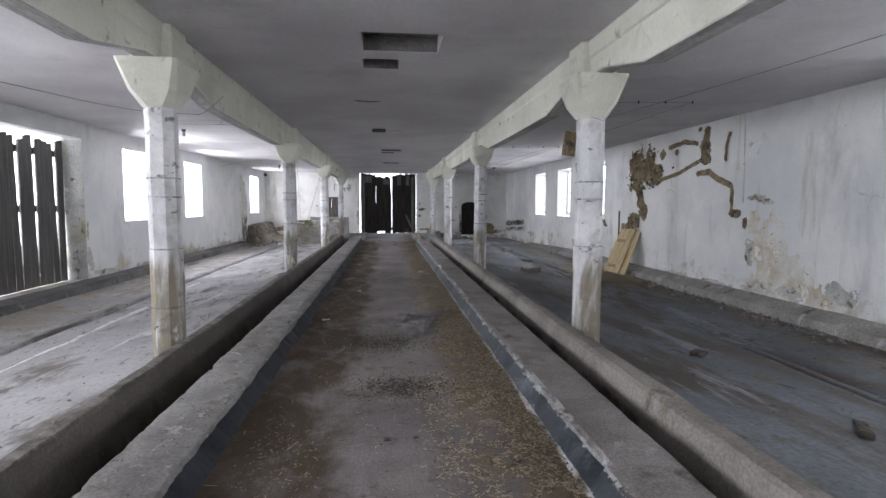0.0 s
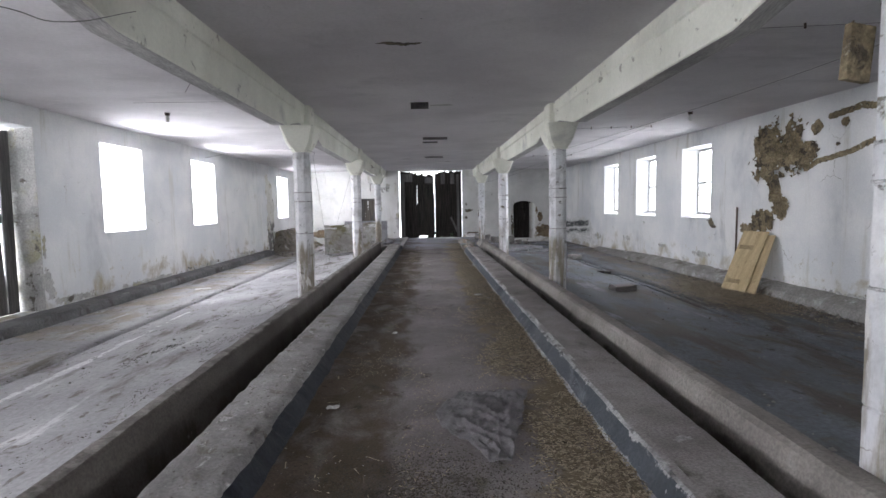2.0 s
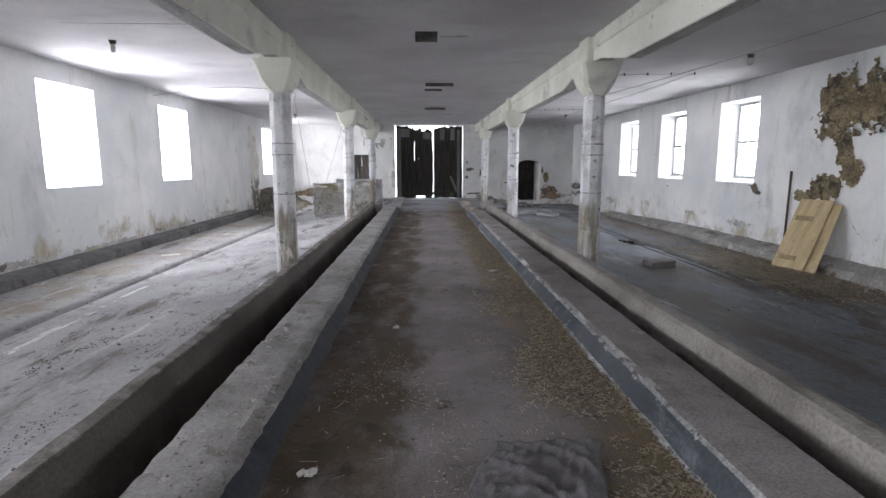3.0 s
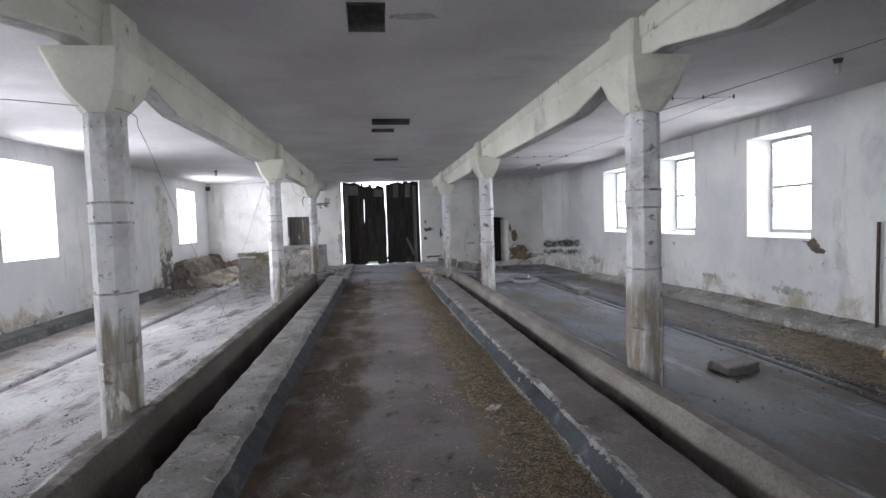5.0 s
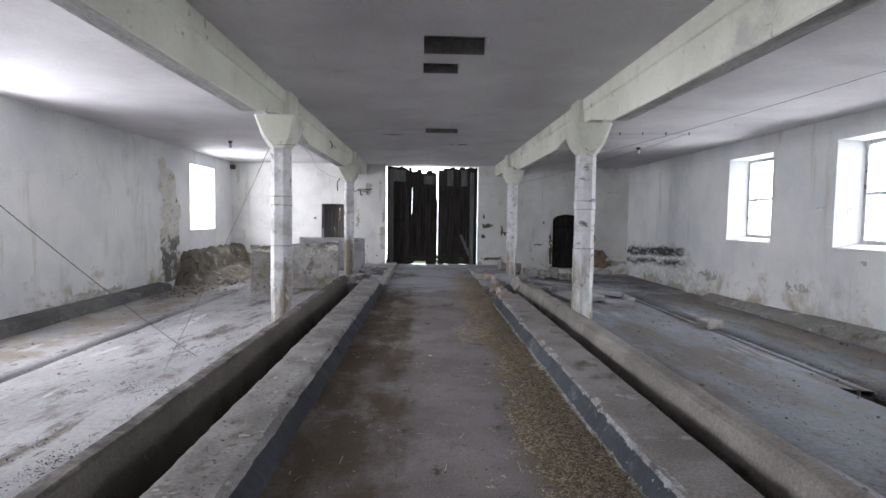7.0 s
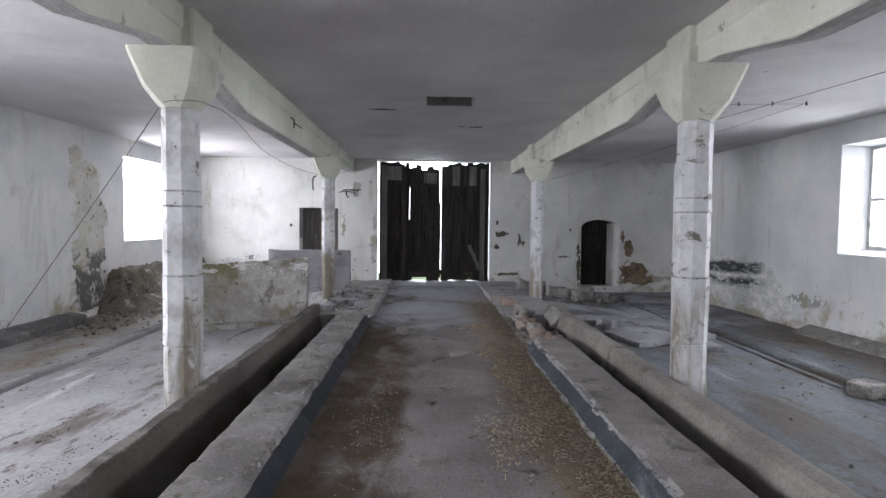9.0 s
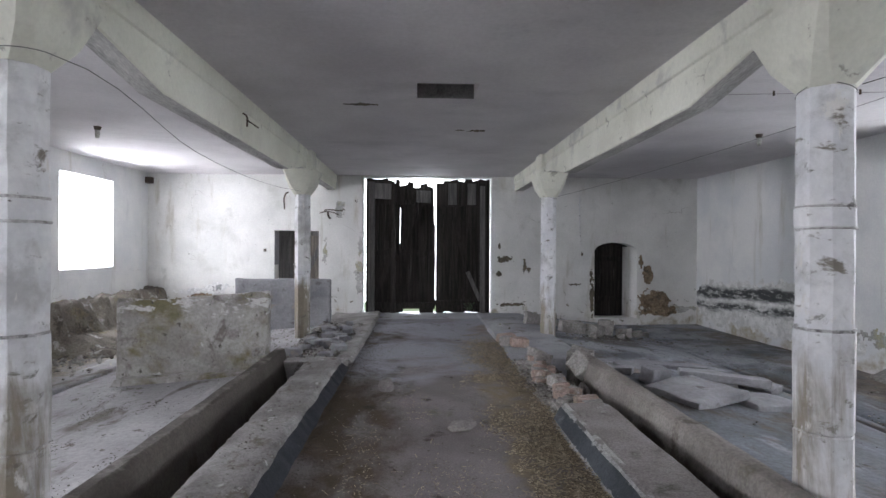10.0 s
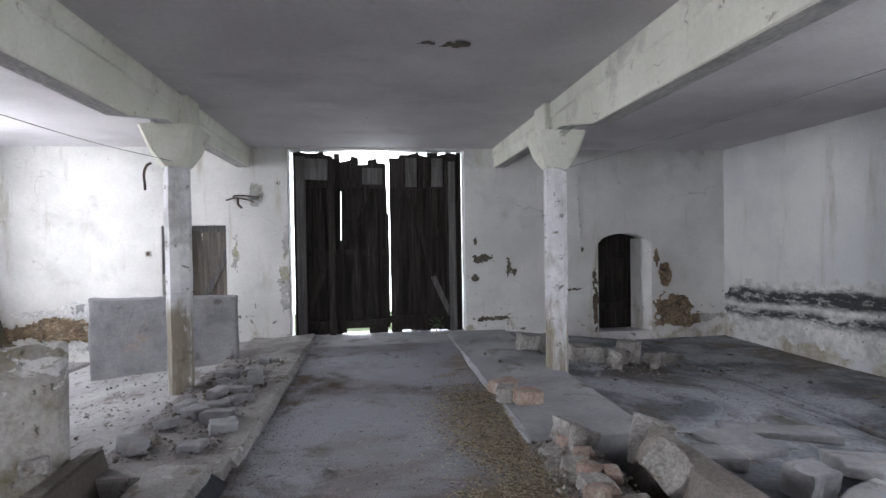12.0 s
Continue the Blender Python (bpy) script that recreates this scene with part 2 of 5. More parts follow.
AISLE_DARK = surface("stained_bluish_aisle", (0.088, 0.098, 0.112), (0.19, 0.208, 0.235), 0.55, 26, 0.75, 0.5, (
    ((0.085, 0.07, 0.056), 0.9, 0.47, 0.6, None, (1.3, 0.45, 1)), ((0.12, 0.1, 0.08), 3.0, 0.55, 0.66),
    ((0.2, 0.17, 0.13), 1.1, 0.46, 0.6, (0, 4.6, 5.4, 0.3)),
    ((0.31, 0.325, 0.355), 1.5, 0.58, 0.7, None, (1.6, 0.3, 1)),
    # first layer: gate daylight painted in as a paler blue from y 21
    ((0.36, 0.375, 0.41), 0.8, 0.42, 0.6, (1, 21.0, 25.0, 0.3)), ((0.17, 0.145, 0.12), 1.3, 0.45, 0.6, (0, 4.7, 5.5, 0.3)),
    ((0.05, 0.045, 0.04), 3.5, 0.62, 0.68)), grain_depth=0.35)
LEDGE_DARK = surface("dark_grey_plinth", (0.1, 0.1, 0.1), (0.19, 0.19, 0.19), 1.2, 34, 0.9, 0.5, (
    ((0.3, 0.3, 0.29), 4, 0.6, 0.68), ((0.08, 0.075, 0.07), 1.8, 0.52, 0.66)), grain_depth=0.3)
LEDGE = surface("wall_foot_concrete", (0.23, 0.22, 0.205), (0.37, 0.36, 0.34), 1.5, 28, 0.9, 0.6, (
    ((0.5, 0.5, 0.49), 3, 0.58, 0.66), ((0.12, 0.1, 0.075), 2, 0.55, 0.68)), grain_depth=0.35)
SLAB = surface("weathered_slab_concrete", (0.27, 0.255, 0.235), (0.46, 0.445, 0.425), 1.8, 26, 0.9, 0.6, (
    ((0.19, 0.17, 0.095), 1.3, 0.48, 0.64), ((0.2, 0.18, 0.165), 3.5, 0.55, 0.68),
    ((0.6, 0.59, 0.58), 7, 0.52, 0.58, (2, 0.55, 0.85, 0.14), (0.7, 1, 1.4)), ((0.6, 0.59, 0.58), 5, 0.56, 0.62, (2, 0.15, -0.1, 0.2)),
    ((0.11, 0.1, 0.085), 8, 0.6, 0.66)), grain_depth=0.2)
SLAB_GREY = surface("grey_slab_concrete", (0.215, 0.215, 0.23), (0.345, 0.345, 0.362), 2.2, 26, 0.9, 0.5, (
    ((0.35, 0.3, 0.27), 3, 0.58, 0.7), ((0.16, 0.15, 0.15), 4, 0.6, 0.7)), grain_depth=0.15)
LEDGE_RUIN = surface("crumbling_masonry", (0.12, 0.105, 0.085), (0.25, 0.228, 0.192), 2.5, 34, 0.95, 1.0, (
    ((0.08, 0.07, 0.055), 4, 0.52, 0.62), ((0.42, 0.41, 0.39), 5, 0.58, 0.64), ((0.2, 0.17, 0.1), 2.0, 0.52, 0.66)), grain_depth=0.4)
STONE = surface("rubble_concrete", (0.25, 0.24, 0.225), (0.42, 0.4, 0.38), 4.5, 40, 0.92, 0.8, (
    ((0.17, 0.145, 0.115), 6, 0.55, 0.68),), grain_depth=0.4)
BRICK = surface("pale_red_brick", (0.32, 0.23, 0.19), (0.45, 0.36, 0.31), 7, 45, 0.9, 0.7, (
    ((0.5, 0.46, 0.42), 5, 0.52, 0.64),), grain_depth=0.35)
MASONRY = surface("bare_rubble_masonry", (0.16, 0.125, 0.075), (0.34, 0.28, 0.175), 3.5, 30, 0.95, 1.0, (
    ((0.085, 0.07, 0.05), 6, 0.5, 0.6), ((0.55, 0.52, 0.44), 5, 0.62, 0.7)), grain_depth=0.5)
MASONRY_DARK = surface("dark_plaster_scar", (0.09, 0.08, 0.062), (0.2, 0.17, 0.12), 5, 40, 0.95, 0.9, (), grain_depth=0.5)
BRICK_SCAR = surface("bare_brick_scar", (0.2, 0.14, 0.09), (0.36, 0.28, 0.19), 4, 30, 0.95, 1.0, (
    ((0.12, 0.1, 0.07), 6, 0.55, 0.66), ((0.52, 0.48, 0.4), 5, 0.6, 0.68)), grain_depth=0.5)
RENDER_SCAR = surface("bare_grey_render", (0.37, 0.37, 0.355), (0.56, 0.56, 0.54), 2.5, 34, 0.95, 0.8, (
    ((0.42, 0.4, 0.28), 2.2, 0.5, 0.66), ((0.15, 0.135, 0.115), 4.5, 0.56, 0.64), ((0.7, 0.7, 0.69), 6, 0.6, 0.65)), grain_depth=0.25)
PILASTER_SCAR = surface("old_yellow_limewash_scar", (0.56, 0.55, 0.49), (0.7, 0.69, 0.64), 1.8, 34, 0.95, 0.6, (
    ((0.46, 0.43, 0.3), 2.2, 0.52, 0.66), ((0.17, 0.165, 0.155), 3.0, 0.4, 0.52, (2, 1.5, 0.8, 0.34)), ((0.66, 0.66, 0.65), 5, 0.56, 0.62),
    ((0.1, 0.095, 0.085), 8, 0.6, 0.65)), grain_depth=0.2, cracked=((0.14, 0.13, 0.11), 1.6, 0.04))
STAINED = surface("beige_stained_limewash", (0.6, 0.58, 0.53), (0.74, 0.735, 0.71), 1.6, 30, 0.92, 0.3, (
    ((0.5, 0.44, 0.33), 1.5, 0.46, 0.66), ((0.2, 0.18, 0.13), 9, 0.63, 0.67), ((0.78, 0.78, 0.77), 3, 0.56, 0.62)), grain_depth=0.1, cracked=((0.25, 0.22, 0.18), 2.2, 0.03))


def tar_material():
    """Limewash with two soft black tarred bands that slope along the wall, flaked white between."""
    n = Nodes("tarred_limewash")
    level = n.op("ADD", n.axis(2), n.op("MULTIPLY", n.op("SUBTRACT", n.axis(1), 29.2), 0.045))
    level = n.op("ADD", level, n.op("MULTIPLY", n.op("SUBTRACT", n.noise(2.2, 7, 0.65, (1, 0.6, 1.4)), 0.5), 0.34))
    upper = n.ramp(n.op("ABSOLUTE", n.op("SUBTRACT", level, 0.6), 0.0), 0.06, 0.15, 1.0, 0.0)
    lower = n.ramp(n.op("ABSOLUTE", n.op("SUBTRACT", level, 0.3), 0.0), 0.02, 0.15, 1.0, 0.0)
    lower = n.op("MULTIPLY", lower, n.ramp(n.noise(3.0, 7, 0.7, (1, 0.5, 1.5)), 0.36, 0.5))
    tar = n.op("MAXIMUM", upper, lower)
    tar = n.op("MULTIPLY", tar, n.ramp(n.noise(9, 7, 0.7, (1, 0.6, 1.6)), 0.36, 0.52, 0.35, 1.0))
    tar = n.op("MULTIPLY", tar, n.ramp(n.axis(1), 25.35, 25.9))
    flakes = n.noise(6, 8, 0.7)
    base = n.mix(n.ramp(flakes, 0.4, 0.62), (0.55, 0.555, 0.54), (0.79, 0.79, 0.78))
    base = n.mix(n.ramp(n.noise(12, 6, 0.7), 0.6, 0.66), base, (0.3, 0.3, 0.29))
    n.put(n.shader.inputs["Base Color"], n.mix(tar, base, (0.055, 0.06, 0.062)))
    n.shader.inputs["Roughness"].default_value = 0.88
    n.bump(n.op("ADD", flakes, n.op("MULTIPLY", tar, 0.3)), 0.7)
    return n.mat


TAR = tar_material()
HATCH = surface("dusty_grey_hatch_boards", (0.12, 0.115, 0.112), (0.26, 0.25, 0.245), 3, 40, 0.9, 0.8, (((0.05, 0.045, 0.04), 4, 0.55, 0.66),), grain_depth=0.3)
FLAKED = surface("flaked_limewash", (0.6, 0.61, 0.61), (0.78, 0.78, 0.77), 2.5, 20, 0.95, 1.0, (
    ((0.3, 0.31, 0.31), 4, 0.57, 0.62),), grain_depth=0.25)
OLD_WOOD = surface("weathered_dark_planks", (0.016, 0.014, 0.013), (0.05, 0.043, 0.038), 3, 40, 0.85, 0.8, (
    ((0.09, 0.082, 0.075), 3, 0.58, 0.7, None, (6, 6, 0.3)),), (7, 7, 0.35), grain_depth=0.5)
GREY_WOOD = surface("weathered_grey_boards", (0.07, 0.068, 0.067), (0.18, 0.17, 0.165), 3, 40, 0.85, 0.8, (), (7, 7, 0.35), grain_depth=0.5)
BROWN_WOOD = surface("old_brown_boards", (0.09, 0.078, 0.064), (0.2, 0.175, 0.15), 3, 40, 0.8, 0.6, (), (6, 6, 0.4), grain_depth=0.4)
PAINTED_WOOD = surface("peeling_grey_white_paint", (0.42, 0.43, 0.43), (0.62, 0.63, 0.63), 4, 40, 0.7, 0.4, (
    ((0.25, 0.22, 0.18), 7, 0.58, 0.64),), grain_depth=0.25)
PLYWOOD = surface("raw_plywood", (0.43, 0.33, 0.18), (0.58, 0.46, 0.27), 2.2, 30, 0.7, 0.25, (
    ((0.3, 0.22, 0.11), 4, 0.6, 0.68),), (1, 5, 0.7), grain_depth=0.2)
PLY_TAPE = surface("brown_batten", (0.28, 0.21, 0.11), (0.36, 0.28, 0.16), 4, 30, 0.7, 0.2)
IRON = surface("rusty_iron", (0.06, 0.045, 0.035), (0.13, 0.09, 0.065), 9, 60, 0.75, 0.4, (), None, 0.3)
CABLE = surface("grey_cable_sheath", (0.13, 0.127, 0.12), (0.22, 0.215, 0.21), 9, 60, 0.7, 0.1)
CERAMIC = surface("dusty_ceramic", (0.5, 0.49, 0.46), (0.68, 0.67, 0.64), 9, 50, 0.5, 0.1)
CLOTH = surface("dirty_sackcloth", (0.14, 0.132, 0.134), (0.25, 0.24, 0.245), 6, 160, 0.95, 0.6, (
    ((0.27, 0.262, 0.266), 9, 0.6, 0.7), ((0.06, 0.055, 0.05), 5, 0.56, 0.68)), grain_depth=0.4)
DIRT = surface("dark_dirt", (0.05, 0.043, 0.034), (0.11, 0.095, 0.075), 6, 60, 0.95, 0.6)
GRASS = surface("grass_ground", (0.05, 0.085, 0.025), (0.1, 0.14, 0.05), 0.6, 14, 0.95, 0.8)
LEAF = surface("green_leaf", (0.035, 0.09, 0.025), (0.07, 0.15, 0.05), 8, 60, 0.5, 0.2)


def straw_material():
    n = Nodes("dry_straw")
    n.put(n.shader.inputs["Base Color"], n.mix(n.ramp(n.island, 0.0, 1.15), (0.11, 0.084, 0.054), (0.6, 0.51, 0.36)))
    n.shader.inputs["Roughness"].default_value = 0.8
    return n.mat


def grit_material():
    n = Nodes("grit")
    n.put(n.shader.inputs["Base Color"], n.mix(n.island, (0.08, 0.07, 0.056), (0.33, 0.32, 0.3)))
    n.shader.inputs["Roughness"].default_value = 0.9
    return n.mat


def glass_material():
    n = Nodes("dusty_window_glass")
    n.shader.inputs["Base Color"].default_value = (0.96, 0.98, 0.98, 1)
    n.shader.inputs["Transmission Weight"].default_value = 1.0
    n.shader.inputs["IOR"].default_value = 1.1
    n.put(n.shader.inputs["Roughness"], n.ramp(n.noise(12), 0.3, 0.7, 0.02, 0.12))
    return n.mat


def haze_material():
    n = Nodes("bright_hazy_sky")
    n.put(n.shader.inputs["Base Color"], (1, 1, 1, 1))
    n.put(n.shader.inputs["Emission Color"], (0.97, 0.98, 1.0, 1))
    n.shader.inputs["Emission Strength"].default_value = 3.0
    n.mat.cycles.emission_sampling = "NONE"
    return n.mat


for worn in (BITUMEN, BITUMEN_WORN, WALKWAY, DARK_TOP, OLD_WOOD):
    worn.node_tree.nodes["Principled BSDF"].inputs["Specular IOR Level"].default_value = 0.2
STRAW, GRIT, GLASS, HAZE = straw_material(), grit_material(), glass_material(), haze_material()

# ---- building blocks ----


def to_mesh(name, bm, material):
    mesh = bpy.data.meshes.new(name)
    bm.to_mesh(mesh)
    bm.free()
    for m in material if isinstance(material, (list, tuple)) else [material]:
        mesh.materials.append(m)
    return mesh


def part(name, bm, material, parent, label=""):
    ob = new(name, to_mesh(name, bm, material))
    ob.parent = parent
    return tagged(ob, label)


def thing(name, label, category, place=None, group=""):
    ob = new(name)
    ob.empty_display_size = 0.1
    if place is not None:
        ob.matrix_world = place
    return tagged(ob, label, category, group)


def solid(name, bm, material, label, category, group="", kind="", place=None):
    ob = new(name, to_mesh(name, bm, material))
    if place is not None:
        ob.matrix_world = place
    return tagged(ob, label, category, group, kind)


def structure(name, bm, material, label=""):
    return tagged(new(name, to_mesh(name, bm, material)), label, "", "", "structure")


def add_box(bm, x0, x1, y0, y1, z0, z1, index=0):
    vs = [bm.verts.new((x, y, z)) for x in (x0, x1) for y in (y0, y1) for z in (z0, z1)]
    for q in ((0, 1, 3, 2), (4, 6, 7, 5), (0, 4, 5, 1), (2, 3, 7, 6), (0, 2, 6, 4), (1, 5, 7, 3)):
        bm.faces.new([vs[i] for i in q]).material_index = index
    return vs


def box_bm(x0, x1, y0, y1, z0, z1, soft=0.0):
    bm = bmesh.new()
    add_box(bm, x0, x1, y0, y1, z0, z1)
    if soft:
        bmesh.ops.bevel(bm, geom=bm.edges[:], offset=soft, segments=2, affect="EDGES", profile=0.6)
    return bm


def wobble(p, size, amount, seed=0.0):
    return noise.noise(Vector((p[0] * size + seed, p[1] * size - seed, p[2] * size + seed * 0.37))) * amount


def rough_box(w, d, h, seed, chips=0.03, cuts=5, soft=0.02):
    """A worn or broken block, its base at z = 0, uneven on all sides."""
    bm = box_bm(-w / 2, w / 2, -d / 2, d / 2, 0, h, min(soft, h * 0.3))
    bmesh.ops.subdivide_edges(bm, edges=[e for e in bm.edges if e.calc_length() > 0.06], cuts=cuts, use_grid_fill=True)
    for v in bm.verts:
        n1 = noise.noise_vector(v.co * 5 + Vector((seed, seed * 0.7, 3.0)))
        n2 = noise.noise_vector(v.co * 17 + Vector((seed, 1.0, seed)))
        v.co += n1 * chips + n2 * chips * 0.35
        v.co.z = max(v.co.z, 0.0)
    return bm


def sweep(profile, ys, jitter=0.006, seed=0.0, index_of=None, side=1, ends=True, bite=None, crisp=0.3):
    """A profile of (x, z) carried along y, its edges uneven as if worn."""
    bm = bmesh.new()
    rows = []
    for y in ys:
        row = []
        for k, (x, z) in enumerate(profile):
            dx = wobble((x, y, z), 3.1, jitter, seed + k) + wobble((x, y, z), 13, jitter * 0.5, seed)
            dz = wobble((x, y, z), 2.3, jitter, seed + 40 + k) + wobble((x, y, z), 11, jitter * 0.5, seed + 9)
            if bite:
                dx2, dz2 = bite(k, y)
                dx, dz = dx + dx2, dz + dz2
            row.append(bm.verts.new((side * (x + dx), y, z + dz)))
        rows.append(row)
    for a, b in zip(rows, rows[1:]):
        for k in range(len(profile) - 1):
            f = bm.faces.new((a[k], a[k + 1], b[k + 1], b[k]))
            f.material_index = index_of(k) if index_of else 0
            f.smooth = True
    if ends:
        for row in (rows[0], rows[-1]):
            bm.faces.new(row)
    bmesh.ops.recalc_face_normals(bm, faces=bm.faces)
    for e in bm.edges:
        if len(e.link_faces) == 2 and e.calc_face_angle(0.0) > crisp:
            e.smooth = False
    return bm


def steps(a, b, gap):
    n = max(2, int((b - a) / gap) + 1)
    return [a + (b - a) * i / (n - 1) for i in range(n)]


def sheet(xs, ys, height, flip=False):
    bm = bmesh.new()
    grid = [[bm.verts.new((x, y, height(x, y))) for y in ys] for x in xs]
    for a, b in zip(grid, grid[1:]):
        for j in range(len(ys) - 1):
            f = bm.faces.new((a[j], b[j], b[j + 1], a[j + 1]))
            f.smooth = True
    return bm


def pierced_wall(us, vs, holes, place, splay):
    """A wall with thickness and openings: us, vs its breaks, holes its opening cells, place(u, v, depth) its points."""
    bm = bmesh.new()
    edge_u, edge_v = {}, {}
    for u0, u1, v0, v1, s in holes:
        edge_u[u0], edge_u[u1] = u0 + s, u1 - s
        if s:
            edge_v[v0], edge_v[v1] = v0 + s * 0.5, v1 - s * 0.25
    back_u, back_v = [edge_u.get(u, u) for u in us], [edge_v.get(v, v) for v in vs]

    def is_hole(i, j):
        u, v = (us[i] + us[i + 1]) / 2, (vs[j] + vs[j + 1]) / 2
        return any(a < u < b and c < v < d for a, b, c, d, _ in holes)

    front = [[bm.verts.new(place(u, v, 0)) for v in vs] for u in us]
    back = [[bm.verts.new(place(u, v, 1)) for v in back_v] for u in back_u]
    for i in range(len(us) - 1):
        for j in range(len(vs) - 1):
            corners = ((i, j), (i + 1, j), (i + 1, j + 1), (i, j + 1))
            if not is_hole(i, j):
                bm.faces.new([front[a][b] for a, b in corners])
                bm.faces.new([back[a][b] for a, b in reversed(corners)])
                around = ((i, j - 1), (i + 1, j), (i, j + 1), (i - 1, j))
                for k, (p, q) in enumerate(around):
                    outside = not (0 <= p < len(us) - 1 and 0 <= q < len(vs) - 1)
                    if outside or is_hole(p, q):
                        a, b = corners[k], corners[(k + 1) % 4]
                        bm.faces.new((front[b[0]][b[1]], front[a[0]][a[1]], back[a[0]][a[1]], back[b[0]][b[1]]))
    bmesh.ops.recalc_face_normals(bm, faces=bm.faces)
    return bm


def scar(ellipses, place, cell=0.035, ragged=0.55, size=3.0, relief=0.02, seed=0.0, stones=False):
    """A ragged patch of bare or flaked surface: ellipses of (u, v, a, b); place(u, v, out) gives its points."""
    u0, u1 = min(e[0] - e[2] for e in ellipses) - 0.1, max(e[0] + e[2] for e in ellipses) + 0.1
    v0, v1 = min(e[1] - e[3] for e in ellipses) - 0.1, max(e[1] + e[3] for e in ellipses) + 0.1
    cell *= 0.72
    nu, nv = int((u1 - u0) / cell) + 1, int((v1 - v0) / cell) + 1
    bm = bmesh.new()
    grid = {}
    for i in range(nu):
        for j in range(nv):
            u, v = u0 + i * cell, v0 + j * cell
            p = Vector((u, v, seed))
            f = max(1 - ((u - a) / c) ** 2 - ((v - b) / d) ** 2 for a, b, c, d in ellipses)
            f += noise.fractal(p * size * 1.5, 0.8, 2.1, 6) * ragged * 1.25 + noise.noise(noise.voronoi(p * size * 4)[1][0] * 5.3) * ragged * 1.3
            if f > 0:
                rise = abs(noise.fractal(p * 9, 1.0, 2.0, 3)) * relief
                if stones:
                    d, _ = noise.voronoi(Vector((u * 5.0, v * 8.5, seed)))
                    rise += min(0.35, d[1] - d[0]) * relief * 2.2
                out = 0.004 + rise * min(1.0, f * 5)
                ju, jv = wobble(p, 19, cell * 0.5, 3), wobble(p, 21, cell * 0.5, 8)
                grid[i, j] = bm.verts.new(place(u + ju, v + jv, out))
    for i, j in grid:
        cornered = [grid.get(k) for k in ((i, j), (i + 1, j), (i + 1, j + 1), (i, j + 1))]
        if all(cornered):
            bm.faces.new(cornered)
    bmesh.ops.delete(bm, geom=[v for v in bm.verts if not v.link_faces], context="VERTS")
    bmesh.ops.recalc_face_normals(bm, faces=bm.faces)
    return bm


def trail(points, width):
    """Ellipses strung along a line, for a crack or a torn edge."""
    out = []
    for (u0, v0), (u1, v1) in zip(points, points[1:]):
        n = max(1, int(math.hypot(u1 - u0, v1 - v0) / (width * 0.7)))
        out += [(u0 + (u1 - u0) * i / n, v0 + (v1 - v0) * i / n, width * 1.25, width) for i in range(n + 1)]
    return out


def on_right(u, v, out):
    return XR - out, u, v


def on_left(u, v, out):
    return XL + out, u, v


def on_end(u, v, out):
    return u, Y1 - out, v


def tube(name, points, radius, material, label, category, parent=None):
    """A cable or bar along a smooth line through the points."""
    curve = bpy.data.curves.new(name, "CURVE")
    curve.dimensions, curve.bevel_depth, curve.bevel_resolution, curve.resolution_u = "3D", radius, 1, 6
    spline = curve.splines.new("BEZIER")
    spline.bezier_points.add(len(points) - 1)
    for q, p in zip(spline.bezier_points, points):
        q.co, q.handle_left_type, q.handle_right_type = p, "AUTO", "AUTO"
    ob = new(name, curve)
    curve.materials.append(material)
    if parent:
        ob.parent = parent
        return tagged(ob, label)
    return tagged(ob, label, category)


def sag(a, b, drop, n=5):
    return [tuple(a[k] + (b[k] - a[k]) * i / n - (drop * 4 * (i / n) * (1 - i / n) if k == 2 else 0) for k in range(3)) for i in range(n + 1)]


# ---- setting: ground, floors, walls, ceiling ----
structure("ground", sheet([-400, -8, -7, 0, 7, 8, 400], [-400, -10, 15, 30.2, 33, 400], lambda x, y: -0.42 if y < 30.5 and abs(x) < 7.3 else -0.3), GRASS, "rough grass outside the barn")


def walkway_height(x, y):
    edge = 0.012 * max(0.0, abs(x) - 0.8) / 0.3
    return wobble((x, y, 0), 1.3, 0.014) + wobble((x, y, 0), 6, 0.006, 5) + edge + (0.02 if y > 27.3 else 0)


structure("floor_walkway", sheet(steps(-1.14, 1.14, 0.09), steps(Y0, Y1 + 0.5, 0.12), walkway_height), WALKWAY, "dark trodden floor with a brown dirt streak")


def aisle_height(x, y):
    d, base = abs(x), 0.02
    z = base - (min(d, 4.4) - 2.1) * 0.1
    return z + wobble((x, y, 0), 0.8, 0.025, 7) + wobble((x, y, 0), 4, 0.008, 2)


structure("floor_left", sheet([-6.34, -6, -5.6, -5.2, -4.8, -4.615, -4.61, -4.54, -4.535, -4.4, -4.1, -3.7, -3.3, -2.9, -2.5, -2.3, -2.05], steps(Y0, Y1 + 0.3, 0.25),
          lambda x, y: aisle_height(x, y) - (0.09 if -4.612 < x < -4.538 else 0)), AISLE_PALE, "pale dusty concrete floor with a narrow gutter")


def right_floor(x, y):
    z = aisle_height(x, y)
    if 4.295 < x < 4.335 or 4.485 < x < 4.525:
        z -= 0.08
    return z


def right_ys():
    return sorted(steps(Y0, 16.9, 0.25) + [16.95, 17.2, 17.45, 17.7] + steps(17.8, Y1 + 0.45, 0.25))


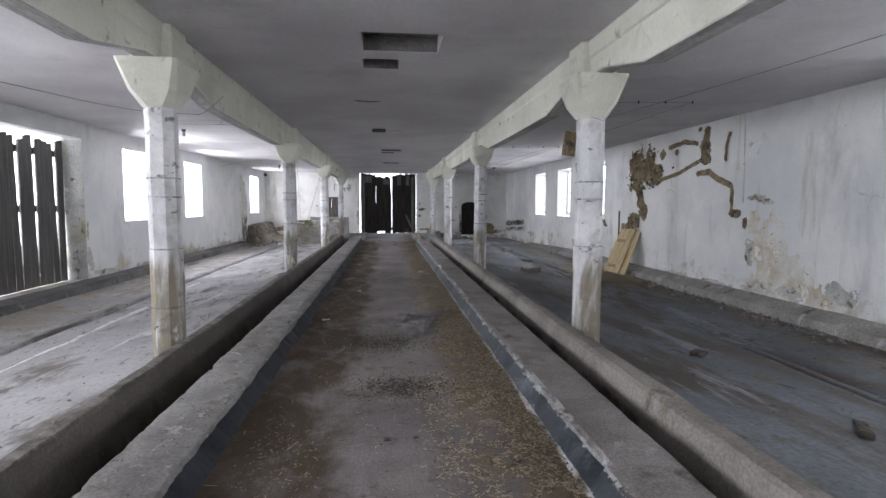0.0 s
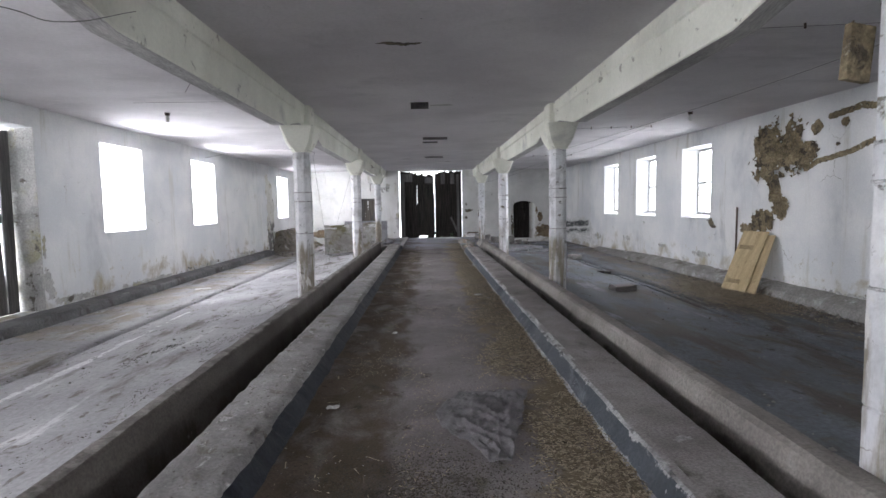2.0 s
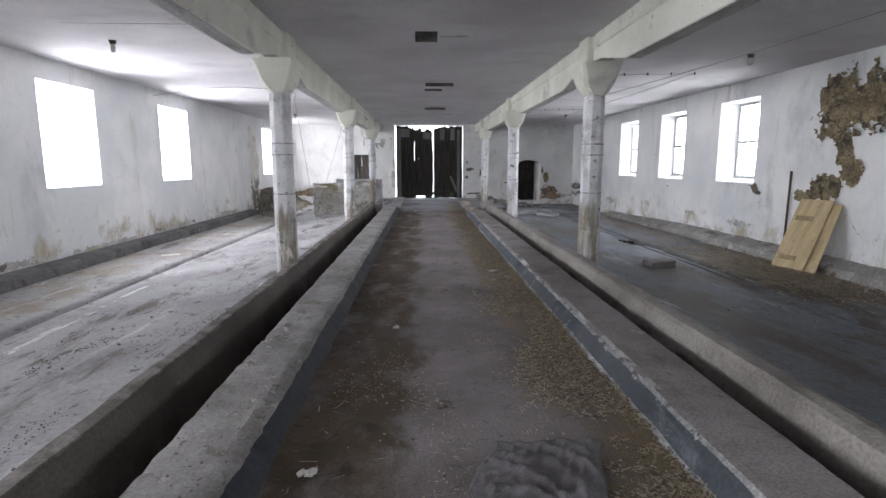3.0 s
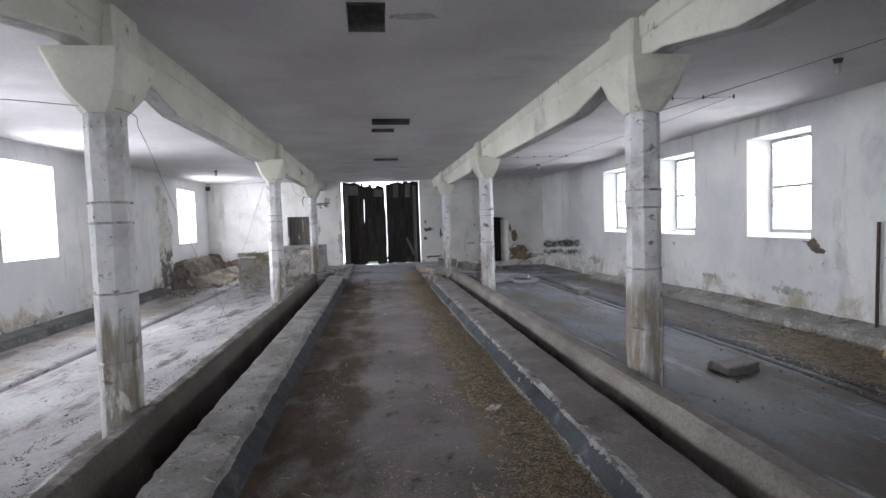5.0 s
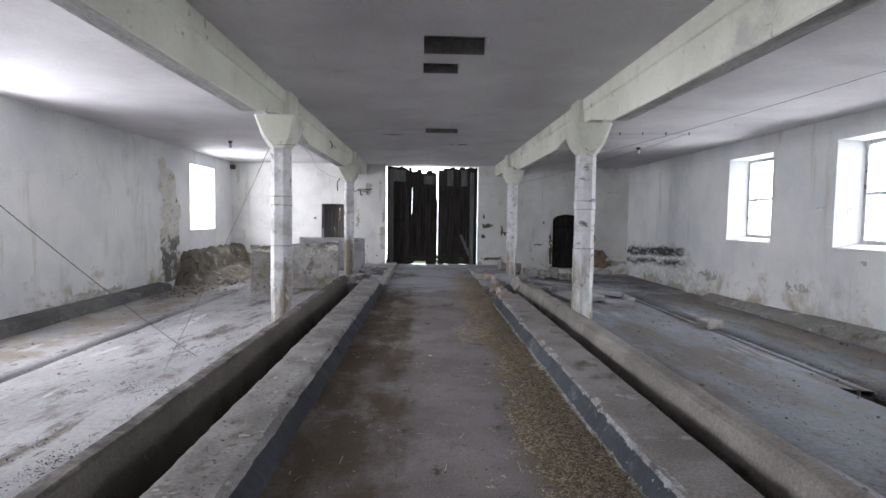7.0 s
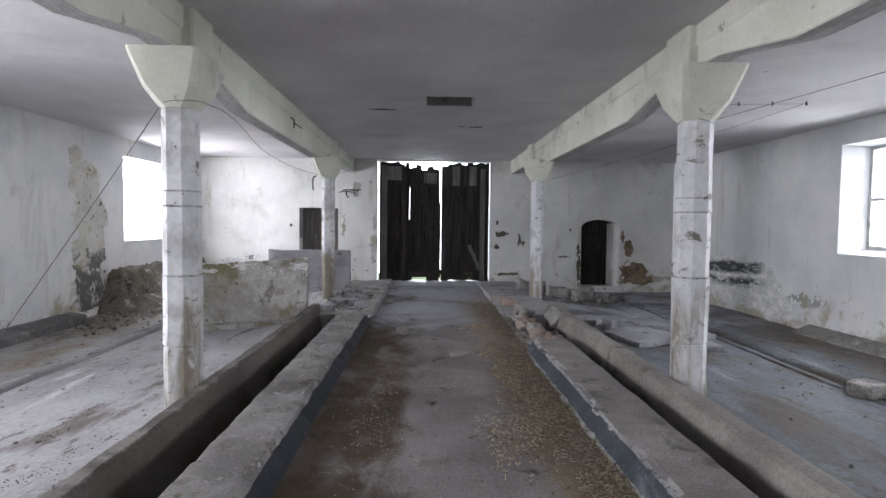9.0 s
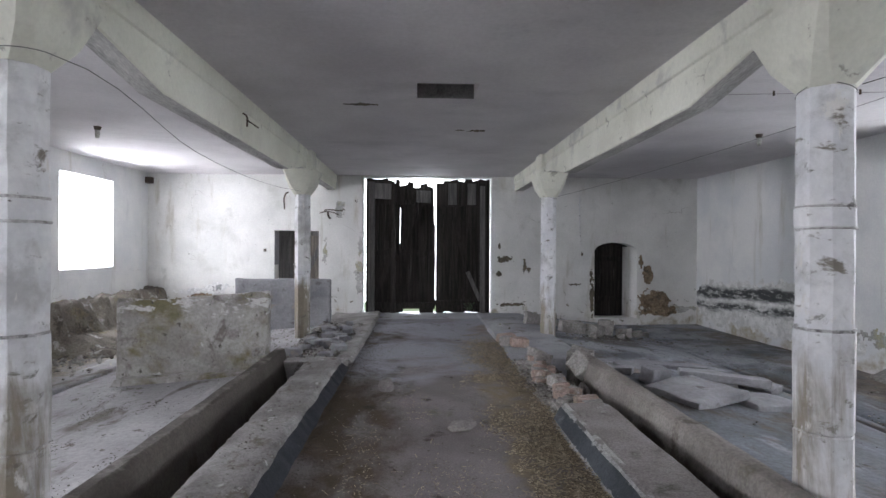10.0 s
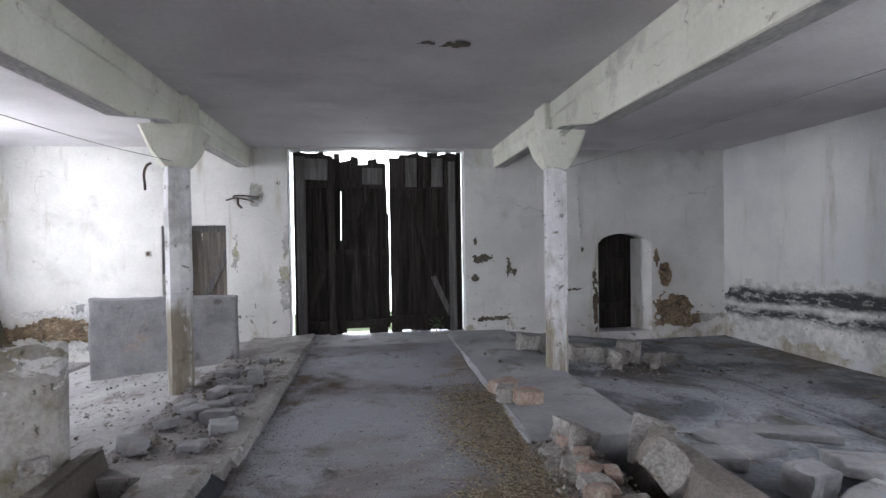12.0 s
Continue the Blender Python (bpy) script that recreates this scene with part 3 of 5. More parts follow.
floor_bm = sheet([1.95, 2.2, 2.5, 2.9, 3.3, 3.7, 3.95, 4.1, 4.22, 4.29, 4.3, 4.33, 4.34, 4.48, 4.49, 4.52, 4.53, 4.8, 5.2, 5.6, 6.0, 6.28], right_ys(), right_floor)
bmesh.ops.delete(floor_bm, geom=[f for f in floor_bm.faces if 4.1 < f.calc_center_median().x < 4.485 and 16.95 < f.calc_center_median().y < 17.7], context="FACES")
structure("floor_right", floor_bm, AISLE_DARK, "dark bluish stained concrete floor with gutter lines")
pit_bm = bmesh.new()
for x0, x1, y0, y1, z0, z1 in ((4.04, 4.1, 16.9, 17.75, -0.5, -0.23), (4.485, 4.54, 16.9, 17.75, -0.5, -0.28), (4.04, 4.54, 16.89, 16.95, -0.5, -0.28), (4.04, 4.54, 17.7, 17.76, -0.5, -0.28), (4.04, 4.54, 16.85, 17.8, -0.56, -0.46)):
    add_box(pit_bm, x0, x1, y0, y1, z0, z1)
structure("floor_drain_pit", pit_bm, BASIN, "open drain pit in the floor")

ledge_left = [(-6.02, -0.4), (-6.05, -0.1), (-6.075, -0.06), (-6.2, -0.045), (-6.335, -0.02), (-6.335, -0.4)]
for a, b in ((Y0, 24.8),):
    structure("baseboard_left", sweep(ledge_left, steps(a, b, 0.2), 0.008, 3), LEDGE_DARK, "low dark concrete ledge along the wall foot")
ledge_right = [(5.93, -0.4), (5.96, -0.15), (6.0, -0.07), (6.13, -0.02), (6.275, 0.05), (6.275, -0.4)]
structure("baseboard_right", sweep(ledge_right, steps(Y0, 24.3, 0.1), 0.016, 8, bite=lambda k, y: (0.0, -0.12 * min(1.0, max(0.0, (y - 19.0) / 4.0)) if 0 < k < 5 else 0.0)), LEDGE, "crumbling concrete ledge along the wall foot")

V_SIDE = [-0.5, -0.05, WIN_Z[0], WIN_Z[1], 2.88, TOP]


def side_us(windows, extra=()):
    return sorted({Y0 - WALL, Y1 + WALL, *extra, *(v for w in windows for v in w)})


structure("wall_left", pierced_wall(side_us(LEFT_WINDOWS, LEFT_DOOR), V_SIDE,
          [(a, b, *WIN_Z, 0.1) for a, b in LEFT_WINDOWS] + [(*LEFT_DOOR, -0.05, 2.88, 0.0)],
          lambda u, v, d: (XL - d * WALL, u, v), 0), PLASTER, "limewashed plaster wall with damp foot")
structure("wall_right", pierced_wall(side_us(RIGHT_WINDOWS), V_SIDE, [(a, b, *WIN_Z, SPLAY) for a, b in RIGHT_WINDOWS],
          lambda u, v, d: (XR + d * WALL, u, v), 0), PLASTER, "limewashed plaster wall with stains and scars")
structure("wall_end", pierced_wall([XL, -3.52, -2.52, -1.53, 1.44, 3.84, 4.85, XR], [-0.5, -0.06, -0.03, -0.02, 1.72, 1.93, 3.17, TOP],
          [(-1.53, 1.44, -0.02, 3.17, 0.0), (3.84, 4.85, -0.06, 1.72, 0.0), (-3.52, -2.52, -0.03, 1.93, 0.0)],
          lambda u, v, d: (u, Y1 + d * WALL, v), 0), END_PLASTER, "yellowed limewashed end wall")
structure("wall_back", pierced_wall([XL, -1.5, 1.5, XR], [-0.5, 0.0, 3.0, TOP], [(-1.5, 1.5, 0.0, 3.0, 0.0)],
          lambda u, v, d: (u, Y0 - d * WALL, v), 0), PLASTER, "limewashed back wall with an open gateway")

HOLES = ((-0.33, 0.47, 6.33, 6.97), (-0.36, 0.06, 7.28, 7.74), (-0.42, -0.11, 12.95, 13.59), (-0.26, 0.36, 17.36, 17.93), (-0.27, 0.13, 18.24, 18.66), (-0.25, 0.38, 22.48, 23.04))
ceil_us = sorted({XL - WALL, XR + WALL, *(v for h in HOLES for v in h[:2])})
ceil_vs = sorted({Y0 - WALL, Y1 + WALL, *(v for h in HOLES for v in h[2:])})
ceiling_bm = pierced_wall(ceil_us, ceil_vs, [(*h, 0.0) for h in HOLES], lambda u, v, d: (u, v, TOP + d * 0.16), 0)
structure("ceiling", ceiling_bm, CEILING, "grey limewashed ceiling slab with hatch holes")
lid_bm = bmesh.new()
for k, (a, b, c, d) in enumerate(HOLES):
    for i in range(3):
        add_box(lid_bm, a - 0.1, b + 0.1, c - 0.1 + i * (d - c + 0.2) / 3 + 0.006, c - 0.1 + (i + 1) * (d - c + 0.2) / 3, TOP + 0.161 + 0.012 * (i % 2), TOP + 0.2)
# Added lining on the far side of each hole, its shade given as dark colour.
for a, b, c, d in HOLES:
    add_box(lid_bm, a + 0.003, b - 0.003, d - 0.015, d - 0.003, TOP + 0.006, TOP + 0.158)
structure("ceiling_hatch_boards", lid_bm, HATCH, "old loose boards over the ceiling hatches, added lining that darkens the holes")
for k, (u, v) in enumerate(((0.12, 13.2), (-0.9, 23.3), (0.5, 24.6), (-0.4, 9.8))):
    structure("ceiling_scar", scar([(u, v, 0.22, 0.07)], lambda a, b, out: (a, b, TOP - out), 0.025, 0.7, 4, 0.008, k * 7.0), MASONRY_DARK if k else RENDER_SCAR, "flaked spot in the ceiling plaster")


# ---- beams and columns ----
def beam_bm(cx, inward, y0, y1, slope0=True, slope1=True):
    """A precast beam: its soffit rises towards both supports, its upper flange stands proud."""
    bm = bmesh.new()
    ys = [y0, y0 + 0.3, y0 + 1.15, (y0 + y1) / 2, y1 - 1.15, y1 - 0.3, y1] if y1 - y0 > 3 else [y0, y1]
    low = [2.87, 2.87, 2.71, 2.705, 2.71, 2.87, 2.87] if y1 - y0 > 3 else [2.87, 2.87]
    rows = []
    for y, z in zip(ys, low):
        pts = [(-0.12, z + 0.012), (-0.105, z), (0.105, z), (0.12, z + 0.012), (0.12, 3.03), (0.14, 3.045), (0.145, TOP + 0.01), (-0.145, TOP + 0.01), (-0.14, 3.045), (-0.12, 3.03)]
        rows.append([bm.verts.new((cx + x * 0.84, y, zz)) for x, zz in pts])
    for a, b in zip(rows, rows[1:]):
        for k in range(10):
            if k != 6:
                f = bm.faces.new((a[k], a[(k + 1) % 10], b[(k + 1) % 10], b[k]))
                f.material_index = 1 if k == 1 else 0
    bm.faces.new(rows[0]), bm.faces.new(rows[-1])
    bmesh.ops.recalc_face_normals(bm, faces=bm.faces)
    return bm


def ring(w, d, c):
    """Corners of a chamfered rectangle."""
    return [(-w + c, -d), (w - c, -d), (w, -d + c), (w, d - c), (w - c, d), (-w + c, d), (-w, d - c), (-w, -d + c)]


def lofted(levels, seed=0.0, jitter=0.0):
    """Rings of (half width, half depth, chamfer, z) joined upwards."""
    bm = bmesh.new()
    rows = []
    for w, d, c, z in levels:
        rows.append([bm.verts.new((x + wobble((x, y, z), 3, jitter, seed), y + wobble((y, x, z), 3, jitter, seed + 5), z)) for x, y in ring(w, d, c)])
    for a, b in zip(rows, rows[1:]):
        for k in range(8):
            bm.faces.new((a[k], a[(k + 1) % 8], b[(k + 1) % 8], b[k]))
    bm.faces.new(rows[0][::-1]), bm.faces.new(rows[-1])
    return bm


def make_column(cx, cy, k, left):
    side = 1 if left else -1
    col = thing("column", "white chamfered concrete column, brown-stained foot, flared capital", "column", pose(cx, cy, 0), "barn columns")
    joints = (-0.2, 0.55 + 0.05 * (k % 2), 1.12, 1.62 + 0.03 * k, 1.8, 2.46)
    if k == 3:
        joints = (-0.2, 1.1, 2.46)
    for i, (a, b) in enumerate(zip(joints, joints[1:])):
        s = 0.132 + (0.005 if i % 2 else 0.0) + (0.004 if i == 0 else 0) - (0.012 if k == 3 else 0)
        levels = [(s - 0.008, s - 0.008, 0.074, a), (s, s, 0.074, a + 0.012)]
        levels += [(s + wobble((i, k, z), 5, 0.004), s + wobble((k, i, z), 5, 0.004), 0.074, z) for z in steps(a + 0.1, b - 0.02, 0.12)]
        levels += [(s, s, 0.074, b - 0.01), (s - 0.009, s - 0.009, 0.074, b)]
        part("shaft_section", lofted(levels, k * 3.3 + i + cx, 0.006), SHAFT, col)
    for z in joints[2:-1]:
        crack = lofted([(0.134, 0.134, 0.074, z - 0.007 - 0.004 * (k % 2)), (0.138, 0.138, 0.078, z - 0.002), (0.138, 0.138, 0.078, z + 0.002), (0.134, 0.134, 0.074, z + 0.008)], z + k, 0.012)
        part("joint_crack", crack, SHAFT_CRACK, col, "dark cracked casting joint")
    cap = [(0.133, 0.133, 0.072, 2.455), (0.146, 0.146, 0.07, 2.475), (0.21, 0.225, 0.05, 2.6), (0.265, 0.32, 0.03, 2.83), (0.272, 0.33, 0.03, 2.868)]
    part("capital", lofted(cap, k + cx, 0.006), BEAM, col, "flared white capital")
    part("capital_block", lofted([(0.19, 0.2, 0.02, 2.869), (0.19, 0.205, 0.02, TOP - 0.002)], k, 0.004), BEAM, col)
    return col


for cx, left, column_ys in ((COL_L, True, COLUMN_YL), (COL_R, False, COLUMN_YR)):
    for k, cy in enumerate(column_ys):
        make_column(cx, cy, k, left)
    ends = (Y0, *column_ys, Y1 + 0.02)
    for i, (a, b) in enumerate(zip(ends, ends[1:])):
        y0, y1 = (a + 0.2 if i else a), (b - 0.2 if i < 4 else b)
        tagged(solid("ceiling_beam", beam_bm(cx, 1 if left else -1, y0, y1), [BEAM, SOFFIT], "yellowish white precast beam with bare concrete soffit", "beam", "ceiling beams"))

# ---- feeding troughs ----
KERB_R = [(0.96, -0.06), (0.975, 0.006), (0.998, 0.03), (1.062, 0.145), (1.084, 0.162), (1.125, 0.166), (1.2, 0.166), (1.34, 0.167), (1.485, 0.164), (1.512, 0.145), (1.53, 0.05), (1.55, -0.3)]
KERB_L = [(1.08, -0.06), (1.1, 0.006), (1.115, 0.03), (1.185, 0.122), (1.205, 0.15), (1.225, 0.163), (1.27, 0.168), (1.32, 0.166), (1.38, 0.17), (1.44, 0.167), (1.5, 0.17), (1.555, 0.165), (1.595, 0.155), (1.618, 0.13), (1.628, 0.05), (1.65, -0.3)]
RIM_L = [(1.86, -0.3), (1.91, -0.02), (1.965, 0.216), (1.985, 0.238), (2.07, 0.24), (2.09, 0.218), (2.13, -0.2)]
RIM_R = [(1.67, -0.3), (1.705, 0.0), (1.755, 0.225), (1.782, 0.25), (1.85, 0.257), (1.91, 0.25), (1.937, 0.222), (1.99, -0.2)]


def bites(places):
    """Chips knocked out of the kerb's inner top edge: (y, half length, depth)."""
    def at(k, y):
        if k in (3, 4):
            crumb = max(0.0, noise.fractal(Vector((y * 6, k * 0.4, places[0][0])), 0.8, 2.2, 4) - 0.25) * 0.03
            if crumb and not any(abs(y - c) < half for c, half, deep in places):
                return crumb, -crumb
            for c, half, deep in places:
                if abs(y - c) < half:
                    return deep * (1 - ((y - c) / half) ** 2), -deep * (1 - ((y - c) / half) ** 2)
        return 0.0, 0.0
    return at


def crumbling(k, y):
    """The whole top of the old kerb is pitted, its edges most of all."""
    if not 3 <= k <= 13:
        return 0.0, 0.0
    edge = 0.024 if k in (3, 4, 5, 12, 13) else 0.008
    rough = noise.fractal(Vector((y * 5, k * 0.5, 7.0)), 0.7, 2.3, 5)
    lost = max(0.0, rough - 0.1) * edge * 1.6
    return (lost if k < 8 else -lost), rough * edge * 0.35 - lost


def kerb_index(k):
    return 3 if k == 4 else 2 if k in (0, 1, 3) else 1 if k == 2 else 0


def dusty_index(k):
    return 1 if k < 3 else 0


trough_left = thing("feeding_trough", "long concrete feeding trough, dusty kerb, dark blue face", "trough", None, "feeding troughs")
part("kerb", sweep(KERB_L, steps(Y0, 24.0, 0.035), 0.012, 11, dusty_index, -1, True, crumbling, 0.5), [DUSTY, BITUMEN], trough_left, "dusty rough kerb with dark blue painted face")
part("rim", sweep(RIM_L, steps(Y0, 24.2, 0.12), 0.01, 23, None, -1), RIM_BROWN, trough_left, "brown-stained trough rim with painted shade on its inside")
part("basin", sheet([-2.0, -1.92, -1.8, -1.7, -1.6], steps(Y0, 24.2, 0.3), lambda x, y: -0.26 + wobble((x, y, 0), 2.5, 0.03) + (0.05 if x < -1.9 else 0)), BASIN, trough_left, "dark trough bottom")
part("trough_end", box_bm(-2.1, -1.15, 24.02, 24.3, -0.3, 0.1, 0.03), DUSTY, trough_left)
trough_right = thing("feeding_trough", "long concrete feeding trough, pale rim, chipped blue face", "trough", None, "feeding troughs")
part("kerb", sweep(KERB_R, steps(Y0, 21.9, 0.05), 0.009, 31, kerb_index, 1, True, bites(((3.8, 0.13, 0.05), (4.1, 0.12, 0.045), (5.8, 0.1, 0.03), (10.4, 0.25, 0.03), (10.9, 0.2, 0.03), (13.1, 0.3, 0.035), (17.4, 0.2, 0.03), (18.7, 0.12, 0.03)))), [DARK_TOP, BITUMEN_WORN, PALE_EDGE, CHIPPED], trough_right, "dark kerb with chipped blue painted face")
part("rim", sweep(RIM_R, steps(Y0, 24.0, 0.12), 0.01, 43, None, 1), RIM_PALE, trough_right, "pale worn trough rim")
part("basin", sheet([1.5, 1.58, 1.64, 1.7, 1.78], steps(Y0, 24.4, 0.3), lambda x, y: -0.26 + wobble((x, y, 0), 2.5, 0.03)), BASIN, trough_right, "dark trough bottom")
BROKEN = [(0.98, -0.06), (1.0, 0.005), (1.06, 0.02), (1.13, 0.045), (1.2, 0.05), (1.27, 0.055), (1.34, 0.05), (1.42, 0.04), (1.5, 0.0), (1.54, -0.3)]
part("broken_kerb", sweep(BROKEN, steps(21.9, 24.3, 0.04), 0.05, 53, None, 1, crisp=0.6), STONE, trough_right, "crumbled broken kerb stump")
for k in range(24):
    y, x = 22.0 + k * 0.093 + 0.04 * random.random(), 1.14 + 0.26 * random.random() + 0.05 * (k % 2)
    w, d, h = 0.13 + 0.12 * random.random(), 0.1 + 0.05 * random.random(), 0.06 + 0.04 * random.random()
    chunk = part("brick", rough_box(w, d, h, 200.0 + k, 0.022, 2), BRICK if k % 3 != 1 else STONE, trough_right, "broken kerb brick")
    chunk.matrix_local = pose(x, y, 0.012 + 0.03 * random.random(), 14 * random.random() - 7, 16 * random.random() - 8, 180 * random.random())
part("trough_end", box_bm(1.04, 2.05, 24.3, 24.55, -0.3, 0.07, 0.03), STRIP, trough_right)

strip_r = [(1.04, -0.2), (1.06, 0.02), (1.1, 0.05), (1.6, 0.055), (2.1, 0.05), (2.14, 0.03), (2.17, -0.3)]
structure("concrete_strip_right", sweep(strip_r, steps(24.5, Y1, 0.15), 0.012, 61, None, 1), STRIP, "smooth grey concrete strip over the filled trough")
strip_l = [(1.08, -0.2), (1.1, 0.05), (1.14, 0.085), (1.4, 0.07), (1.8, 0.05), (2.1, 0.06), (2.16, 0.03), (2.2, -0.3)]
structure("concrete_strip_left", sweep(strip_l, steps(24.25, Y1, 0.1), 0.022, 67, None, -1), DUSTY, "broken rough concrete strip over the filled trough")
structure("threshold", sheet(steps(-1.53, 1.44, 0.3), [28.6, 29.0, 29.4, 29.7, 29.96], lambda x, y: 0.03 + wobble((x, y, 1), 2, 0.01)), STRIP, "bluish concrete threshold of the gate")

# ---- bright hazy sky outside the openings ----


def backdrop(x0, x1, y0, y1, z0, z1):
    structure("backdrop", box_bm(x0, x1, y0, y1, z0, z1), HAZE, "white hazy sky outside")


backdrop(XL - WALL - 1.5, XL - WALL - 1.48, Y0 - 2, Y1 + 4, -0.2, 5.0)
backdrop(XR + WALL + 1.48, XR + WALL + 1.5, Y0 - 2, Y1 + 4, -0.2, 5.0)
backdrop(-8, 8, Y1 + 5.0, Y1 + 5.02, -0.2, 7.0)

# ---- windows on the right ----


def make_window(y0, y1, k):
    win = thing("window_%d" % (k + 1), "two-pane wooden window frame in a deep white reveal", "window")
    tagged(win, kind="structure")
    x0, x1, a, b, z0, z1 = XR + 0.33, XR + 0.4, y0 + 0.15, y1 - 0.15, WIN_Z[0] + 0.07, WIN_Z[1] - 0.035
    mid = z0 + 0.49 * (z1 - z0)
    for p, q, r, s, n in ((a, b, z0, z0 + 0.07, "bottom_rail"), (a, b, z1 - 0.06, z1, "top_rail"), (a, b, mid - 0.025, mid + 0.025, "transom"), (a, a + 0.06, z0 + 0.07, z1 - 0.06, "stile"), (b - 0.06, b, z0 + 0.07, z1 - 0.06, "stile")):
        part(n, box_bm(x0 + (0.012 if n == "transom" else 0), x1, p + (0.06 if n == "transom" else 0), q - (0.06 if n == "transom" else 0), r, s, 0.008), PAINTED_WOOD, win)
    part("window_sill", box_bm(XR - 0.02, XR + 0.33, y0 + 0.01, y1 - 0.01, WIN_Z[0] - 0.03, WIN_Z[0] + 0.012, 0.01), PLASTER, win, "dusty white sill")
    for r, s in ((z0 + 0.07, mid - 0.025), (mid + 0.025, z1 - 0.06)):
        pane = part("pane", box_bm(x0 + 0.035, x0 + 0.039, a + 0.06, b - 0.06, r, s), GLASS, win)
        pane.visible_shadow = False


for k, (a, b) in enumerate(RIGHT_WINDOWS):
    make_window(a, b, k)
scar_shape = [(16.26, 1.05, 0.16, 0.1), (16.1, 0.97, 0.1, 0.05)]
structure("plaster_scar", scar(scar_shape, on_right, 0.02, 0.5, 5, 0.02, 2), MASONRY_DARK, "dark broken corner under the window sill")

# ---- planked gate, side gate and doors ----


def plank_bm(w, h, t, seed, notch=0.0):
    """An upright plank with uneven top, base at the origin, along x and z."""
    bm = bmesh.new()
    zs = steps(0, h, h / 5)
    rows = []
    for i, z in enumerate(zs):
        dx = wobble((seed, z, 0), 0.9, 0.012, seed)
        dw = wobble((z, seed, 0), 1.7, 0.008, seed)
        dt = wobble((z, seed, 3), 1.1, 0.008, seed)
        top = i == len(zs) - 1
        rows.append([bm.verts.new((dx + x * (w + dw) / 2, dt + y * t / 2, z + (notch * x if top else 0))) for x, y in ((-1, -1), (1, -1), (1, 1), (-1, 1))])
    for a, b in zip(rows, rows[1:]):
        for q in range(4):
            bm.faces.new((a[q], a[(q + 1) % 4], b[(q + 1) % 4], b[q]))
    bm.faces.new(rows[0][::-1]), bm.faces.new(rows[-1])
    return bm


def bar(name, x0, z0, x1, z1, w, t, y, material, parent, label=""):
    """A straight timber in the gate's plane, from one end to the other."""
    length, lean = math.hypot(x1 - x0, z1 - z0), math.atan2(x1 - x0, z1 - z0)
    ob = part(name, plank_bm(w, length, t, x0 * 3 + z1), material, parent, label)
    ob.matrix_local = Matrix.Translation((x0, y, z0)) @ Matrix.Rotation(lean, 4, "Y")
    return ob


GATE_Y = Y1 + 0.27


def make_leaf(x0, x1, bottoms, tops, gaps, seed, label, braces):
    leaf = thing("gate_leaf", label, "gate", None, "gate leaves")
    n = len(tops)
    width = (x1 - x0) / n
    for i in range(n):
        w = width - gaps.get(i, -0.02)
        ob = part("plank", plank_bm(w, tops[i] - bottoms[i % len(bottoms)], 0.028, seed + i * 1.7, 0.02 * ((i * 7) % 3 - 1)), OLD_WOOD, leaf)
        ob.matrix_local = Matrix.Translation((x0 + (i + 0.5) * width, GATE_Y + 0.034 * (i % 2), bottoms[i % len(bottoms)]))
    for b in braces:
        bar(*b, leaf)
    return leaf


left_tops = (3.165, 3.15, 3.16, 3.12, 3.14, 3.02, 3.09, 2.96, 3.05, 2.99)
make_leaf(-1.42, 0.09, (0.02, 0.03, 0.02, 0.02, 0.03, 0.15, 0.13, 0.16, 0.02, 0.02), left_tops, {4: 0.05, 6: 0.012}, 1.0, "dark weathered plank gate leaf, nailed patches, light slits", (
    ("rail", -1.42, 0.2, 0.06, 0.2, 0.14, 0.035, GATE_Y - 0.045, OLD_WOOD), ("rail", -1.42, 2.62, 0.06, 2.62, 0.13, 0.035, GATE_Y - 0.045, OLD_WOOD),
    ("rail", -1.42, 1.43, 0.06, 1.43, 0.12, 0.035, GATE_Y - 0.045, OLD_WOOD),
    ("stile", -1.35, 0.03, -1.34, 3.08, 0.15, 0.06, GATE_Y - 0.075, GREY_WOOD), ("stile", -0.83, 0.03, -0.83, 3.04, 0.11, 0.05, GATE_Y - 0.09, OLD_WOOD),
    ("brace", -1.3, 0.3, -0.9, 1.35, 0.1, 0.03, GATE_Y - 0.06, OLD_WOOD), ("brace", -0.7, 1.5, -0.2, 2.55, 0.1, 0.03, GATE_Y - 0.06, OLD_WOOD)))
leaf_r = make_leaf(0.17, 1.34, (0.03, 0.06, 0.04), (3.06, 3.13, 3.15, 3.12, 3.165, 3.14, 3.16), {}, 30.0, "dark weathered plank gate leaf with grey upper boards", (
    ("rail", 0.12, 0.26, 1.34, 0.26, 0.12, 0.035, GATE_Y - 0.045, OLD_WOOD), ("rail", 0.17, 2.58, 1.34, 2.58, 0.1, 0.035, GATE_Y - 0.045, OLD_WOOD),
    ("stile", 1.25, 0.03, 1.24, 3.0, 0.12, 0.06, GATE_Y - 0.075, GREY_WOOD),
    ("brace", 1.2, 0.32, 0.9, 1.0, 0.09, 0.03, GATE_Y - 0.06, GREY_WOOD), ("brace", 0.9, 1.0, 0.5, 2.5, 0.08, 0.03, GATE_Y - 0.06, OLD_WOOD)))
for i in range(5):
    ob = part("upper_board", plank_bm(0.2, 0.5, 0.024, 60 + i), GREY_WOOD if i % 2 else OLD_WOOD, leaf_r)
    ob.matrix_local = Matrix.Translation((0.3 + i * 0.23, GATE_Y - 0.08, 2.56))
patch_leaf = bpy.data.objects["gate_leaf"]
